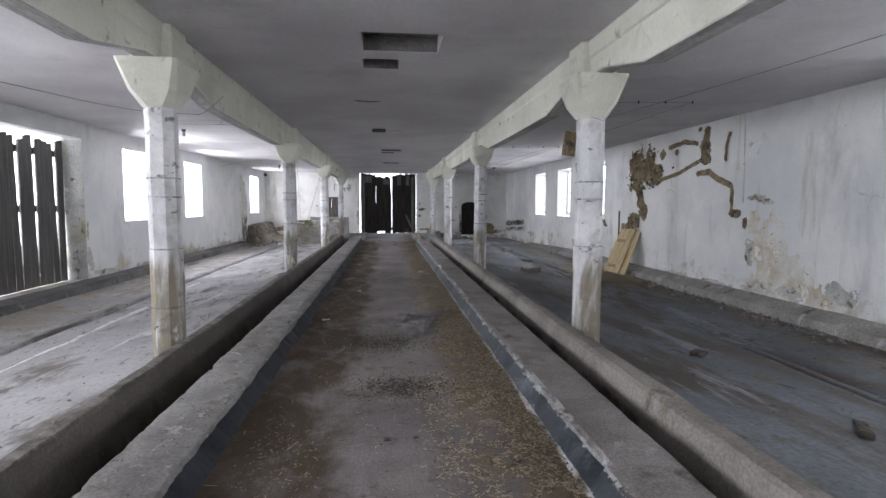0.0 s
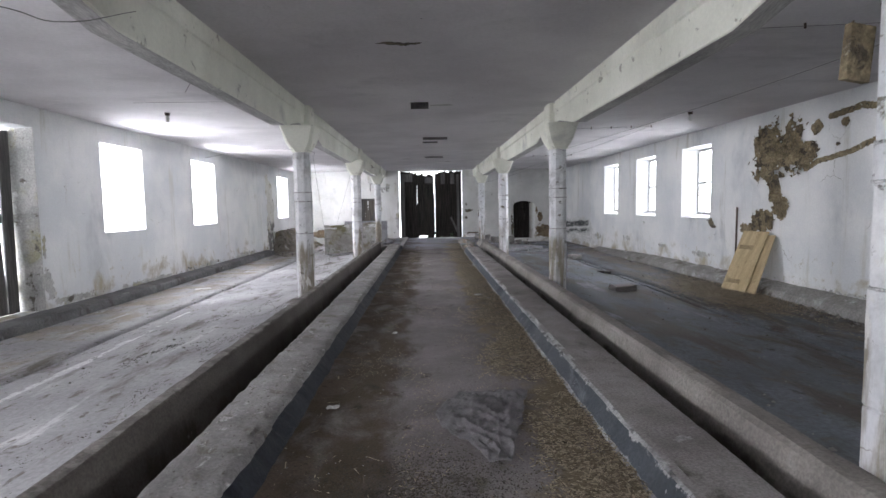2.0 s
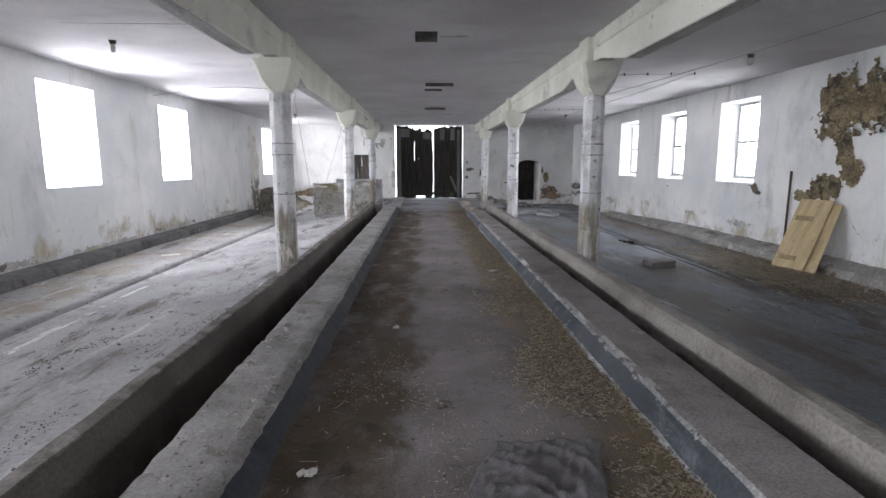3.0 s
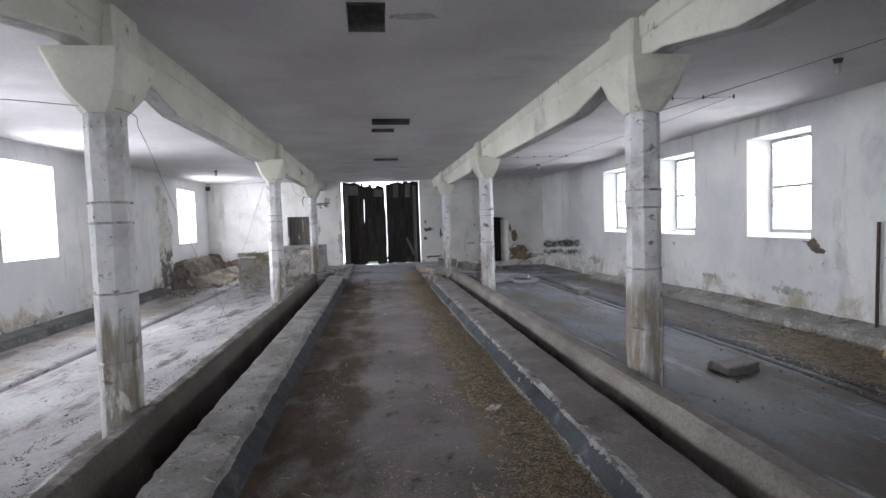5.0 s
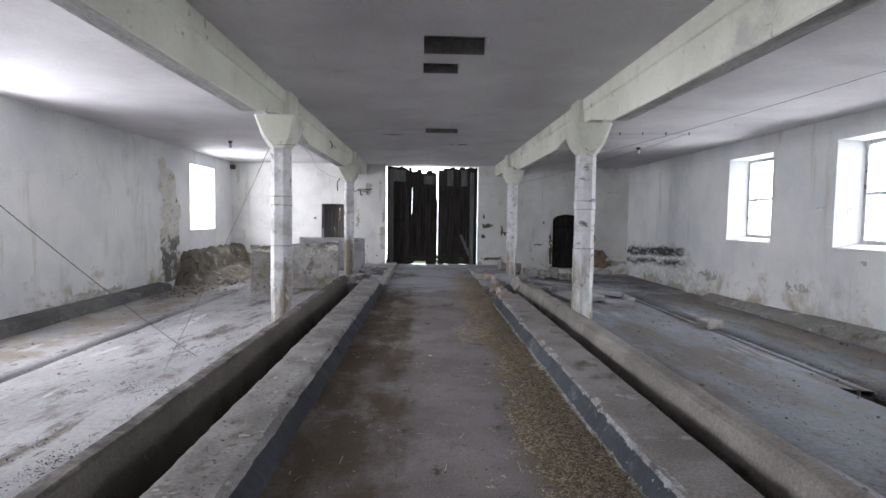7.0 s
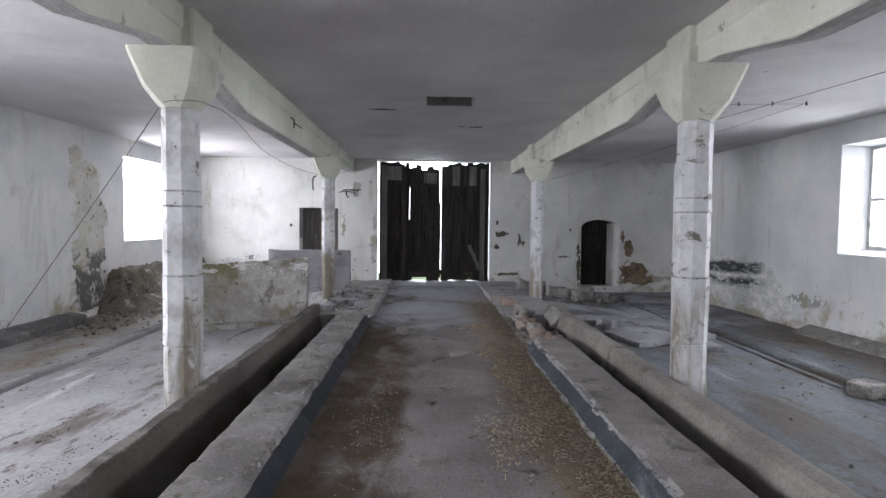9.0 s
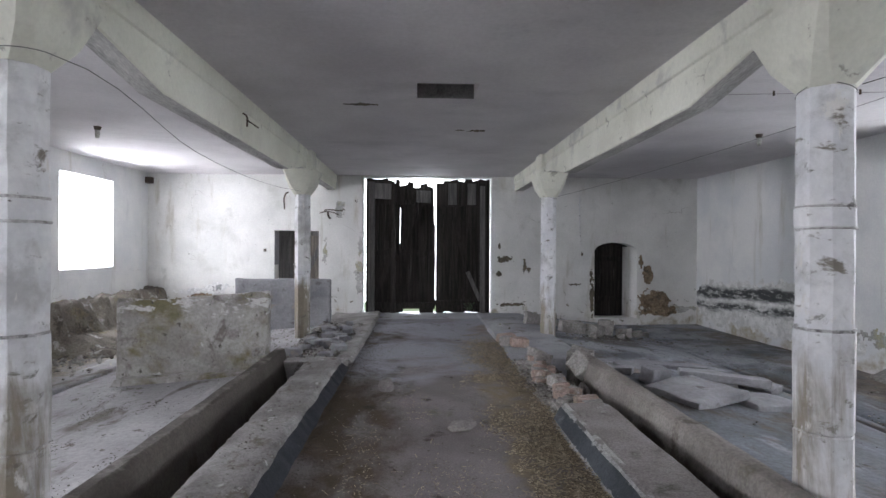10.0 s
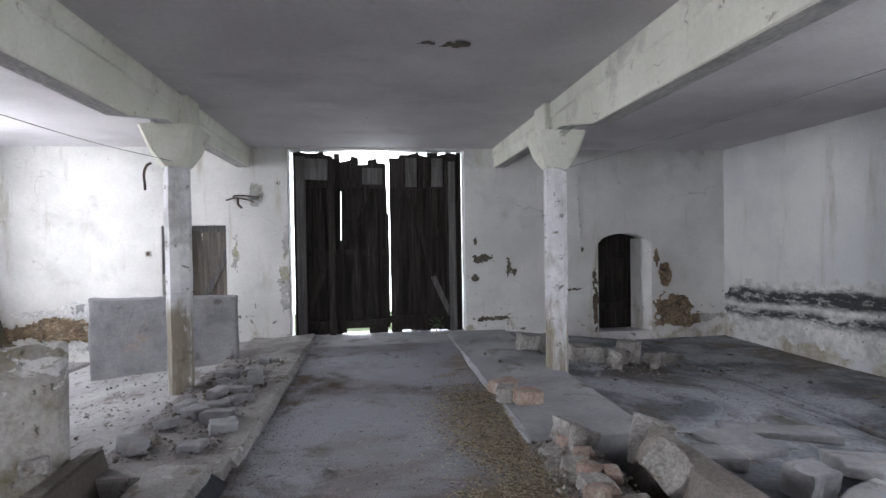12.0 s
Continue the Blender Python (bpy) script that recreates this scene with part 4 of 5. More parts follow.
for z0, z1, w, x in ((0.05, 1.52, 0.09, -0.66), (0.05, 3.0, 0.06, -0.82), (2.5, 3.0, 0.08, -0.66), (0.12, 1.2, 0.05, 0.116), (1.2, 2.1, 0.058, 0.113), (2.1, 2.52, 0.03, 0.102)):
    ob = part("cover_strip", plank_bm(w, z1 - z0, 0.024, z0 * 9 + 3, 0.01), OLD_WOOD, patch_leaf)
    ob.matrix_local = Matrix.Translation((x, GATE_Y - 0.02, z0))
for x, z, w, h in ((-1.1, 2.68, 0.42, 0.36), (-0.14, 2.6, 0.34, 0.28)):
    ob = part("nailed_patch", box_bm(-w / 2, w / 2, -0.01, 0.01, 0, h, 0.004), GREY_WOOD, patch_leaf, "grey nailed sheet patch")
    ob.matrix_local = Matrix.Translation((x, GATE_Y - 0.12, z)) @ Matrix.Rotation(0.03, 4, "Y")
gate_frame = tagged(thing("trim_gate", "dark timber posts of the gate", "post"), kind="structure")
part("post", box_bm(-1.475, -1.415, Y1 + 0.26, Y1 + 0.38, -0.02, 3.16, 0.01), OLD_WOOD, gate_frame)
part("post", box_bm(1.345, 1.418, Y1 + 0.24, Y1 + 0.36, -0.02, 3.165, 0.01), OLD_WOOD, gate_frame)

side_gate = thing("side_gate", "weathered grey plank gate with light between the boards", "gate")
door_n = 17
for i in range(door_n):
    w = (LEFT_DOOR[1] - LEFT_DOOR[0] - 0.1) / door_n
    gap = 0.035 if i in (10, 13, 15) else 0.007
    ob = part("plank", plank_bm(w - gap, 2.86 - 0.03 * ((i * 5) % 4), 0.03, 80 + i * 2.3, 0.02), GREY_WOOD, side_gate)
    ob.matrix_local = Matrix.Translation((XL - 0.4, LEFT_DOOR[0] + 0.05 + (i + 0.5) * w, -0.04)) @ Matrix.Rotation(radians(90), 4, "Z") @ Matrix.Rotation(0.012 * ((i * 3) % 5 - 2), 4, "Y")
for z in (0.35, 1.45, 2.55):
    part("rail", box_bm(XL - 0.47, XL - 0.43, LEFT_DOOR[0] + 0.03, LEFT_DOOR[1] - 0.03, z - 0.07, z + 0.07, 0.008), OLD_WOOD, side_gate)

door_right = thing("door_1", "dark plank door ajar in a low arched opening", "door")
tagged(door_right, kind="structure")
for i in range(4):
    ob = part("plank", plank_bm(0.165, 1.72, 0.03, 120 + i), OLD_WOOD, door_right)
    ob.matrix_local = Matrix.Translation((3.93 + i * 0.17, Y1 + 0.36, -0.05))
part("rail", box_bm(3.85, 4.53, Y1 + 0.31, Y1 + 0.345, 0.3, 0.42, 0.006), OLD_WOOD, door_right)
part("rail", box_bm(3.85, 4.53, Y1 + 0.31, Y1 + 0.345, 1.25, 1.37, 0.006), OLD_WOOD, door_right)
part("back_board", box_bm(3.845, 4.845, Y1 + 0.44, Y1 + 0.47, -0.06, 1.72), OLD_WOOD, door_right)
arch_bm = bmesh.new()
n_arch = 14
for i in range(n_arch):
    xa, xb = (3.842 + 1.006 * j / n_arch for j in (i, i + 1))
    za, zb = (1.5 + 0.2 * math.sqrt(max(0.0, 1 - ((x - 4.345) / 0.505) ** 2)) for x in (xa, xb))
    q = [arch_bm.verts.new(p) for p in ((xa, Y1 + 0.004, za), (xb, Y1 + 0.004, zb), (xb, Y1 + 0.004, 1.719), (xa, Y1 + 0.004, 1.719))]
    r = [arch_bm.verts.new(v.co + Vector((0, 0.4, 0))) for v in q]
    arch_bm.faces.new(q), arch_bm.faces.new((q[0], r[0], r[1], q[1]))
bmesh.ops.recalc_face_normals(arch_bm, faces=arch_bm.faces)
structure("door_arch", arch_bm, END_PLASTER, "shallow plastered arch over the low door")

door_left = thing("door_2", "grey-brown boarded door with a diagonal brace in a recess", "door")
tagged(door_left, kind="structure")
for i in range(6):
    ob = part("plank", plank_bm(0.17, 2.0, 0.03, 140 + i), BROWN_WOOD if i > 1 else GREY_WOOD, door_left)
    ob.matrix_local = Matrix.Translation((-3.44 + i * 0.17, Y1 + 0.4, -0.04))
bar("brace", -2.95, 0.75, -2.55, 1.6, 0.1, 0.03, Y1 + 0.37, GREY_WOOD, door_left)
part("door_head", box_bm(-3.5, -2.54, Y1 + 0.35, Y1 + 0.43, 1.82, 1.925, 0.008), GREY_WOOD, door_left)
wedge = bmesh.new()
wv = [wedge.verts.new(p) for z in (-0.06, 1.6) for p in ((4.849, Y1 + 0.006, z), (4.849, Y1 + 0.43, z), (4.66, Y1 + 0.43, z))]
for q in ((0, 2, 1), (3, 4, 5), (0, 1, 4, 3), (1, 2, 5, 4), (2, 0, 3, 5)):
    wedge.faces.new([wv[i] for i in q])
structure("door_reveal", wedge, END_PLASTER, "slanted plaster reveal of the low door")
structure("door_reveal", box_bm(XL - 0.49, XL - 0.006, LEFT_DOOR[1] - 0.012, LEFT_DOOR[1] - 0.002, -0.04, 2.87), RENDER_SCAR, "grey bare reveal of the side gate")
structure("door_reveal", box_bm(-3.519, -3.512, Y1 + 0.01, Y1 + 0.38, 1.15, 1.92), SLAB_GREY, "grey unpainted upper door reveal")

# ---- scars and stains of the walls ----
big = [(14.2, 2.45, 0.52, 0.62), (13.6, 2.45, 0.5, 0.5), (13.19, 2.3, 0.3, 0.25), (14.06, 1.75, 0.16, 0.25)]
structure("bare_masonry", scar(big, on_right, 0.025, 0.5, 3.6, 0.045, 4, True), MASONRY, "bare yellow-brown rubble masonry where plaster fell off")
structure("bare_masonry", scar([(14.33, 1.15, 0.35, 0.24), (14.79, 0.98, 0.3, 0.13), (13.83, 1.45, 0.22, 0.2)], on_right, 0.03, 0.5, 3.2, 0.04, 9, True), MASONRY, "bare rubble masonry with ragged plaster edge")
arch = trail([(13.2, 2.05), (12.93, 2.16), (12.23, 2.26), (11.77, 2.39), (11.4, 2.48)], 0.055)
arch += trail([(11.25, 2.5), (11.3, 2.75)], 0.15) + trail([(11.28, 2.8), (11.24, 3.05)], 0.1)
arch += trail([(11.5, 2.21), (11.13, 2.22), (10.82, 2.06), (10.45, 1.94)], 0.07) + trail([(10.4, 1.9), (10.38, 1.5)], 0.05)
arch += trail([(10.36, 1.42), (10.2, 1.41)], 0.09)
structure("plaster_scar", scar(arch, on_right, 0.022, 0.22, 4, 0.02, 14), MASONRY, "dark cracked outline of a bricked-up arch")
flecks = [(12.97, 2.72, 0.14, 0.13), (12.36, 2.72, 0.1, 0.08), (12.5, 2.4, 0.06, 0.04), (11.5, 3.1, 0.08, 0.06), (9.99, 1.25, 0.08, 0.12)]
flecks += trail([(12.65, 2.85), (12.04, 2.91), (11.59, 2.83)], 0.06) + trail([(10.62, 2.44), (10.6, 2.72), (10.52, 2.9)], 0.05) + trail([(9.85, 1.66), (9.75, 1.74), (9.65, 1.64), (9.4, 1.66)], 0.03)
flecks += [(13.82, 1.39, 0.18, 0.22)] + trail([(14.0, 1.95), (13.93, 1.76), (13.85, 1.5)], 0.08)
structure("plaster_scar", scar(flecks, on_right, 0.022, 0.24, 4, 0.02, 19), MASONRY, "flaked dark spots and splits near the ceiling")
structure("plaster_scar", scar([(9.7, 1.7, 0.28, 0.05), (9.84, 0.75, 0.12, 0.3), (9.43, 1.62, 0.16, 0.05), (7.78, 0.32, 0.1, 0.07)], on_right, 0.02, 0.6, 5, 0.014, 25), RENDER_SCAR, "cracked flakes in the limewash")
structure("plaster_scar", scar([(8.79, 0.18, 0.7, 0.12), (7.87, 0.28, 0.35, 0.17), (9.7, 0.1, 0.5, 0.08), (10.8, 0.07, 0.5, 0.05), (12.09, 0.05, 0.4, 0.05)], on_right, 0.03, 0.8, 3, 0.012, 29), RENDER_SCAR, "crumbled plaster along the wall foot")
tube("wall_conduit", [(XR - 0.012, 10.1, TOP - 0.02), (XR - 0.014, 10.08, 2.4), (XR - 0.012, 10.06, 1.6)], 0.012, SHAFT, "thin whitewashed conduit on the wall", "conduit")
structure("tar_stain", scar([(28.6, 0.42, 0.85, 0.5), (27.6, 0.45, 1.0, 0.5), (26.6, 0.48, 1.0, 0.52), (25.7, 0.4, 0.7, 0.5), (25.2, 0.15, 0.6, 0.25)], on_right, 0.035, 0.3, 2.6, 0.03, 34), TAR, "black tarred bands on bulging flaked limewash")
structure("stained_plaster", scar([(9.35, 0.85, 0.45, 0.55), (9.0, 0.4, 0.7, 0.4), (9.75, 1.25, 0.2, 0.25), (8.4, 0.15, 0.7, 0.16)], on_right, 0.04, 0.45, 2.4, 0.006, 44), STAINED, "beige damp stain with dark flecks on the limewash")
for k, (u, v, a, b) in enumerate(((16.67, 0.3, 0.5, 0.08), (18.78, 0.35, 0.3, 0.06), (21.44, 0.4, 0.3, 0.1), (24.38, 0.3, 0.4, 0.12), (20.07, 0.95, 0.07, 0.05))):
    structure("plaster_scar", scar([(u, v, a, b)], on_right, 0.03, 0.9, 4, 0.01, 50 + k), RENDER_SCAR, "small flakes in the wall plaster")

structure("pilaster_scar", scar([(25.0, 2.68, 0.2, 0.22), (25.25, 2.2, 0.45, 0.45), (25.4, 1.6, 0.52, 0.5), (25.35, 1.0, 0.5, 0.5), (25.4, 0.45, 0.5, 0.35), (25.3, 0.1, 0.45, 0.2)], on_left, 0.035, 0.22, 2.2, 0.03, 63), PILASTER_SCAR, "grey-yellow scar of a removed pilaster")
structure("plaster_scar", scar([(12.99, 0.35, 0.14, 0.3), (13.63, 0.05, 0.6, 0.08), (12.94, 1.0, 0.05, 0.2)], on_left, 0.03, 0.6, 3.5, 0.015, 71), RENDER_SCAR, "damp broken plaster beside the side gate")
structure("plaster_scar", scar([(16.23, 0.0, 1.2, 0.08), (19, 0.02, 1.4, 0.08), (22.24, 0.02, 1.2, 0.1)], on_left, 0.035, 0.9, 2.5, 0.012, 77), RENDER_SCAR, "crumbled plaster along the wall foot")


def ruin_height(x, y):
    """A crumbled ledge against the wall that runs out into a bank of rubble and dirt."""
    d = x - XL
    ends = min(1.0, max(0.0, (y - 25.45) * 2.0))
    lumps = noise.fractal(Vector((x * 3, y * 2.4, 3.0)), 0.7, 2.1, 5)
    fall = min(1.0, max(0.0, (d - 0.28 - 0.1 * lumps) / 0.3))
    crest = 0.6 + 0.1 * lumps + 0.05 * noise.noise(Vector((x * 14, y * 14, 1)))
    bank = 0.18 - 0.42 * max(0.0, d - 0.4) + 0.07 * lumps + 0.03 * noise.noise(Vector((x * 16, y * 16, 2)))
    return (crest + (bank - crest) * fall * fall * (3 - 2 * fall)) * ends - 0.35 * (1 - ends)


ruin_bm = sheet(steps(XL - 0.01, XL + 1.25, 0.035), steps(25.4, Y1 + 0.02, 0.045), ruin_height)
structure("broken_ledge", ruin_bm, LEDGE_RUIN, "crumbling masonry ledge and bank of rubble along the wall")
structure("floor_streak", scar([(-4.1, 9.0, 0.05, 1.6), (-4.17, 10.8, 0.05, 1.5), (-4.25, 12.6, 0.045, 1.4), (-4.05, 7.0, 0.05, 1.2)], lambda u, v, out: (u, v, aisle_height(u, v) + out * 0.6), 0.05, 0.35, 1.6, 0.004, 51), FLAKED, "pale limewash streak on the aisle floor")
structure("brick_scar", scar([(-5.05, 0.3, 0.55, 0.2), (-5.62, 0.28, 0.35, 0.16), (-4.62, 0.2, 0.2, 0.12)], on_end, 0.03, 0.45, 2.8, 0.05, 88, True), BRICK_SCAR, "exposed bricks at the foot of the wall")
structure("flaked_limewash", scar([(-5.15, 0.55, 0.7, 0.09), (-4.76, 0.66, 0.25, 0.1), (-4.62, 0.0, 0.4, 0.12)], on_end, 0.03, 0.6, 3, 0.04, 93), FLAKED, "lifted white plaster lip over bricks")
structure("brick_scar", scar([(5.25, 0.3, 0.4, 0.3), (5.49, 0.12, 0.35, 0.15), (5.1, 0.95, 0.12, 0.22), (4.93, 1.3, 0.06, 0.2)], on_end, 0.03, 0.45, 3, 0.03, 97, True), BRICK_SCAR, "exposed brown bricks beside the low door")
structure("plaster_scar", scar([(3.78, 0.4, 0.06, 0.45), (3.76, 0.9, 0.05, 0.2), (3.37, 0.72, 0.14, 0.03), (3.54, 1.42, 0.03, 0.08)], on_end, 0.018, 0.7, 6, 0.015, 102), MASONRY_DARK, "broken plaster edge of the low door")
structure("plaster_scar", scar([(1.75, 1.3, 0.22, 0.08), (2.2, 1.14, 0.05, 0.16), (2.3, 1.05, 0.05, 0.1), (1.6, 0.95, 0.07, 0.07), (1.88, 0.25, 0.35, 0.04), (1.62, 1.6, 0.04, 0.08)], on_end, 0.018, 0.8, 7, 0.014, 107), MASONRY_DARK, "dark flaked plaster spots beside the gate")
structure("plaster_scar", scar([(6.36, 1.9, 0.06, 0.5), (6.34, 1.0, 0.07, 0.25), (5.84, 0.15, 0.5, 0.08)], on_end, 0.025, 0.7, 4, 0.012, 111), RENDER_SCAR, "cracked plaster in the corner")
structure("plaster_scar", scar([(-1.6, 0.9, 0.1, 0.45), (-1.58, 1.6, 0.06, 0.3), (-2.38, 1.4, 0.06, 0.35), (-2.05, 2.4, 0.12, 0.2)], on_end, 0.025, 0.6, 4, 0.012, 116), RENDER_SCAR, "chipped plaster edge of the gate")

# ---- concrete partitions on the left ----
for x0, x1, y, top, bottom, label, m, seed in ((-4.0, -2.12, 24.05, 1.0, -0.3, "weathered concrete stall partition with moss and flaking whitewash", SLAB, 5.0), (-3.85, -1.98, 27.9, 0.93, -0.2, "smooth grey concrete stall partition", SLAB_GREY, 12.0)):
    bm = box_bm(x0, x1, y - 0.065, y + 0.065, bottom, top, 0.03)
    bmesh.ops.subdivide_edges(bm, edges=[e for e in bm.edges if e.calc_length() > 0.2], cuts=14, use_grid_fill=True)
    for v in bm.verts:
        v.co += noise.noise_vector(v.co * 3 + Vector((seed, 0, 0))) * 0.018 + noise.noise_vector(v.co * 12) * 0.007
        if v.co.z > top - 0.1 and seed == 5.0:
            v.co.z -= 0.16 * max(0.0, (-2.2 - v.co.x) / 1.8) + 0.03 * max(0, noise.noise(v.co * 4))
    solid("stall_partition", bm, m, label, "partition", "stall partitions")
foot = sweep([(2.35, -0.45), (2.36, -0.12), (2.38, 0.0), (3.9, -0.08), (3.98, -0.16), (3.98, -0.45)], steps(23.8, 24.26, 0.09), 0.03, 91, None, -1)
solid("partition_footing", foot, SLAB, "rough mortar footing under the stall partition", "footing")
crumb_bm = rough_box(0.16, 0.12, 0.12, 3.3, 0.03, 3)
solid("rubble_stone", crumb_bm, STONE, "dark stone chip by the partition", "stone", "rubble stones", place=pose(-2.2, 23.85, 0.2, 0, 0, 20))

# ---- boards leaning on the right wall ----


def leaning(name, label, w, h, base, lean, turn, extra):
    ob = thing(name, label, "board", pose(*base) @ pose(0, 0, 0, 0, 0, turn) @ pose(0, 0, 0, lean, 0, 0), "leaning boards")
    part("panel", box_bm(-w / 2, w / 2, -0.009, 0.009, 0, h, 0.002), PLYWOOD, ob)
    for z in extra:
        part("batten", box_bm(-w / 2 + 0.06, w / 2 - 0.2, -0.022, -0.0095, z, z + 0.08, 0.003), PLY_TAPE, ob, "brown batten strip")
    return ob


leaning("plywood_board", "pale plywood board with two brown strips leaning on the wall", 0.56, 1.3, (5.55, 14.1, -0.22), -26, -74, (0.22, 0.92))
leaning("plywood_board", "bare plywood board leaning behind another board", 0.36, 1.2, (5.68, 13.86, -0.2), -25, -70, ())
tube("iron_pipe", [(XR - 0.05, 15.15, -0.05), (XR - 0.05, 15.14, 0.7), (XR - 0.05, 15.13, 1.4)], 0.022, IRON, "rusty upright pipe stub against the wall", "pipe")

solid("cardboard_piece", box_bm(-0.07, 0.07, -0.02, 0.02, 0, 0.26, 0.006), MASONRY, "torn yellow-brown cardboard piece wedged behind a column", "cardboard", place=pose(COL_R - 0.2, COLUMN_YR[0] + 0.12, 2.09, 0, 6, 10))

# ---- cloth on the walkway ----
cloth_bm = bmesh.new()
cn = 64
cgrid = {}
for i in range(cn + 1):
    for j in range(cn + 1):
        u, v = i / cn, j / cn
        left = 0.19 - 0.25 * math.sin(v * math.pi * 0.9) ** 2 - 0.1 * v
        right = 0.33 + 0.31 * v
        x = left + (right - left) * u + 0.03 * noise.noise(Vector((u * 5, v * 7, 2)))
        y = 7.26 + v * (1.2 + 0.08 * noise.noise(Vector((u * 4, 3, 1)))) 
        p = Vector((x, y, 0))
        ridge = 1 - abs(noise.noise(Vector((x * 7 + y * 3, y * 4, 1)))) * 2.4
        fine = 1 - abs(noise.noise(Vector((x * 15 - y * 6, y * 13, 5)))) * 2.4
        fold = max(0.0, ridge) ** 2 * 0.03 + max(0.0, fine) ** 2 * 0.014 + abs(noise.noise(p * 3)) * 0.02
        edge = min(u, 1 - u, v, 1 - v)
        cgrid[i, j] = cloth_bm.verts.new((x, y, 0.018 + walkway_height(x, y) + fold * (0.4 + min(1.0, edge * 8) * 0.6)))
for i in range(cn):
    for j in range(cn):
        f = cloth_bm.faces.new((cgrid[i, j], cgrid[i + 1, j], cgrid[i + 1, j + 1], cgrid[i, j + 1]))
        f.smooth = True
cloth = solid("sackcloth", cloth_bm, CLOTH, "crumpled dirty grey sackcloth lying on the walkway", "cloth")
thick = cloth.modifiers.new("thickness", "SOLIDIFY")
thick.thickness = 0.012

# ---- rubble ----


def rubble(name, label, category, w, d, h, place, seed, material, chips=0.03, group="rubble stones"):
    return solid(name, rough_box(w, d, h, seed, chips, 4), material, label, category, group, "", place)


rubble("concrete_block", "pale broken concrete block tipped in the trough", "block", 0.36, 0.3, 0.24, pose(1.72, 23.51, 0.02, 25, 28, 30), 1.0, STONE, 0.025)
rubble("concrete_block", "broken concrete block beside the trough end", "block", 0.3, 0.3, 0.26, pose(1.86, 24, 0.0, 8, -12, 60), 2.0, STONE, 0.04)
rubble("rubble_stone", "dark angular stone in the trough", "stone", 0.26, 0.2, 0.18, pose(1.72, 23.17, -0.2, 10, 20, 10), 3.0, STONE, 0.04)
rubble("rubble_stone", "dark angular stone in the trough", "stone", 0.2, 0.18, 0.16, pose(1.66, 22.9, -0.22, -10, 5, 50), 4.0, STONE, 0.04)
rubble("rubble_stone", "broken kerb lump at the trough end", "stone", 0.24, 0.3, 0.2, pose(1.36, 24.23, 0.0, 0, 12, 15), 5.0, STONE, 0.05)
for k, (x, y, w, d, h, rx, ry, rz, up) in enumerate(((2.78, 22.82, 0.8, 0.72, 0.09, 3, -2, 24, 0.03), (3.42, 23.42, 0.95, 0.5, 0.09, -7, 3, -24, 0.09), (3.5, 22.75, 0.62, 0.5, 0.08, 2, 4, 10, 0.0), (3.3, 24.5, 0.95, 0.26, 0.07, 0, 2, -16, 0.0), (2.72, 24.2, 0.5, 0.5, 0.07, 2, 2, 14, 0.0), (3.95, 23.5, 0.45, 0.36, 0.1, 4, -3, 40, 0.0), (2.35, 23.9, 0.4, 0.36, 0.08, -3, 5, 60, 0.0))):
    rubble("broken_slab", "broken flat concrete slab lying on the floor", "slab", w, d, h, pose(x, y, aisle_height(x, y) - 0.012 + up, rx, ry, rz), 20 + k, SLAB_GREY, 0.022, "broken slabs")
rubble("concrete_block", "broken grey block standing between the slabs", "block", 0.28, 0.2, 0.2, pose(2.56, 23.33, aisle_height(2.56, 23.33), 4, 6, 15), 91.0, SLAB_GREY, 0.03)
for k, (x, y, rz, m) in enumerate(((1.17, 25.66, 25, BRICK), (1.3, 25.25, 10, BRICK), (1.12, 25.39, 70, STONE))):
    rubble("loose_brick", "pale reddish loose brick on the walkway edge", "brick", 0.27, 0.16, 0.13, pose(x, y, 0.058, 4, 3, rz), 30 + k, m, 0.014, "loose bricks")
for k, (x, y, w, h) in enumerate(((2.7, 27.33, 0.42, 0.22), (3.12, 27.23, 0.3, 0.2), (3.4, 27.46, 0.34, 0.28), (3.72, 27.28, 0.24, 0.18), (4.05, 27.51, 0.2, 0.14), (2.35, 27.92, 0.4, 0.24), (3.0, 26.91, 0.14, 0.1), (4.3, 27.65, 0.12, 0.08), (3.55, 27, 0.1, 0.08), (2.0, 27.69, 0.3, 0.22))):
    rubble("concrete_lump", "broken grey lump of concrete on the floor", "rubble", w, w * 0.75, h, pose(x, y, aisle_height(x, y) - 0.012 if x > 2.25 else 0.05, 3, 5, k * 41), 40 + k, STONE, 0.04, "rubble row")
rubble("concrete_block", "dusty block lying on the aisle floor", "block", 0.34, 0.24, 0.16, pose(4.42, 20.87, aisle_height(4.42, 20.87), 0, 0, 20), 60.0, STONE, 0.02)
rubble("concrete_block", "dark flat stone lying on the aisle floor", "block", 0.42, 0.3, 0.12, pose(3.5, 14.18, aisle_height(3.5, 14.18), 0, 0, 12), 61.0, DARK_TOP, 0.03)


def rock(label, w, d, h, place, seed):
    """An angular stone broken out of a rough ball."""
    bm = bmesh.new()
    bmesh.ops.create_icosphere(bm, subdivisions=2, radius=0.5)
    for v in bm.verts:
        v.co *= 1 + 0.45 * noise.noise(v.co * 2.2 + Vector((seed, 0, 0))) + 0.2 * noise.noise(v.co * 6 + Vector((0, seed, 0)))
        v.co = Vector((v.co.x * w, v.co.y * d, max(0.0, (v.co.z + 0.4) * h)))
    solid("rubble_stone", bm, DARK_TOP, label, "stone", "rubble stones", "", place)


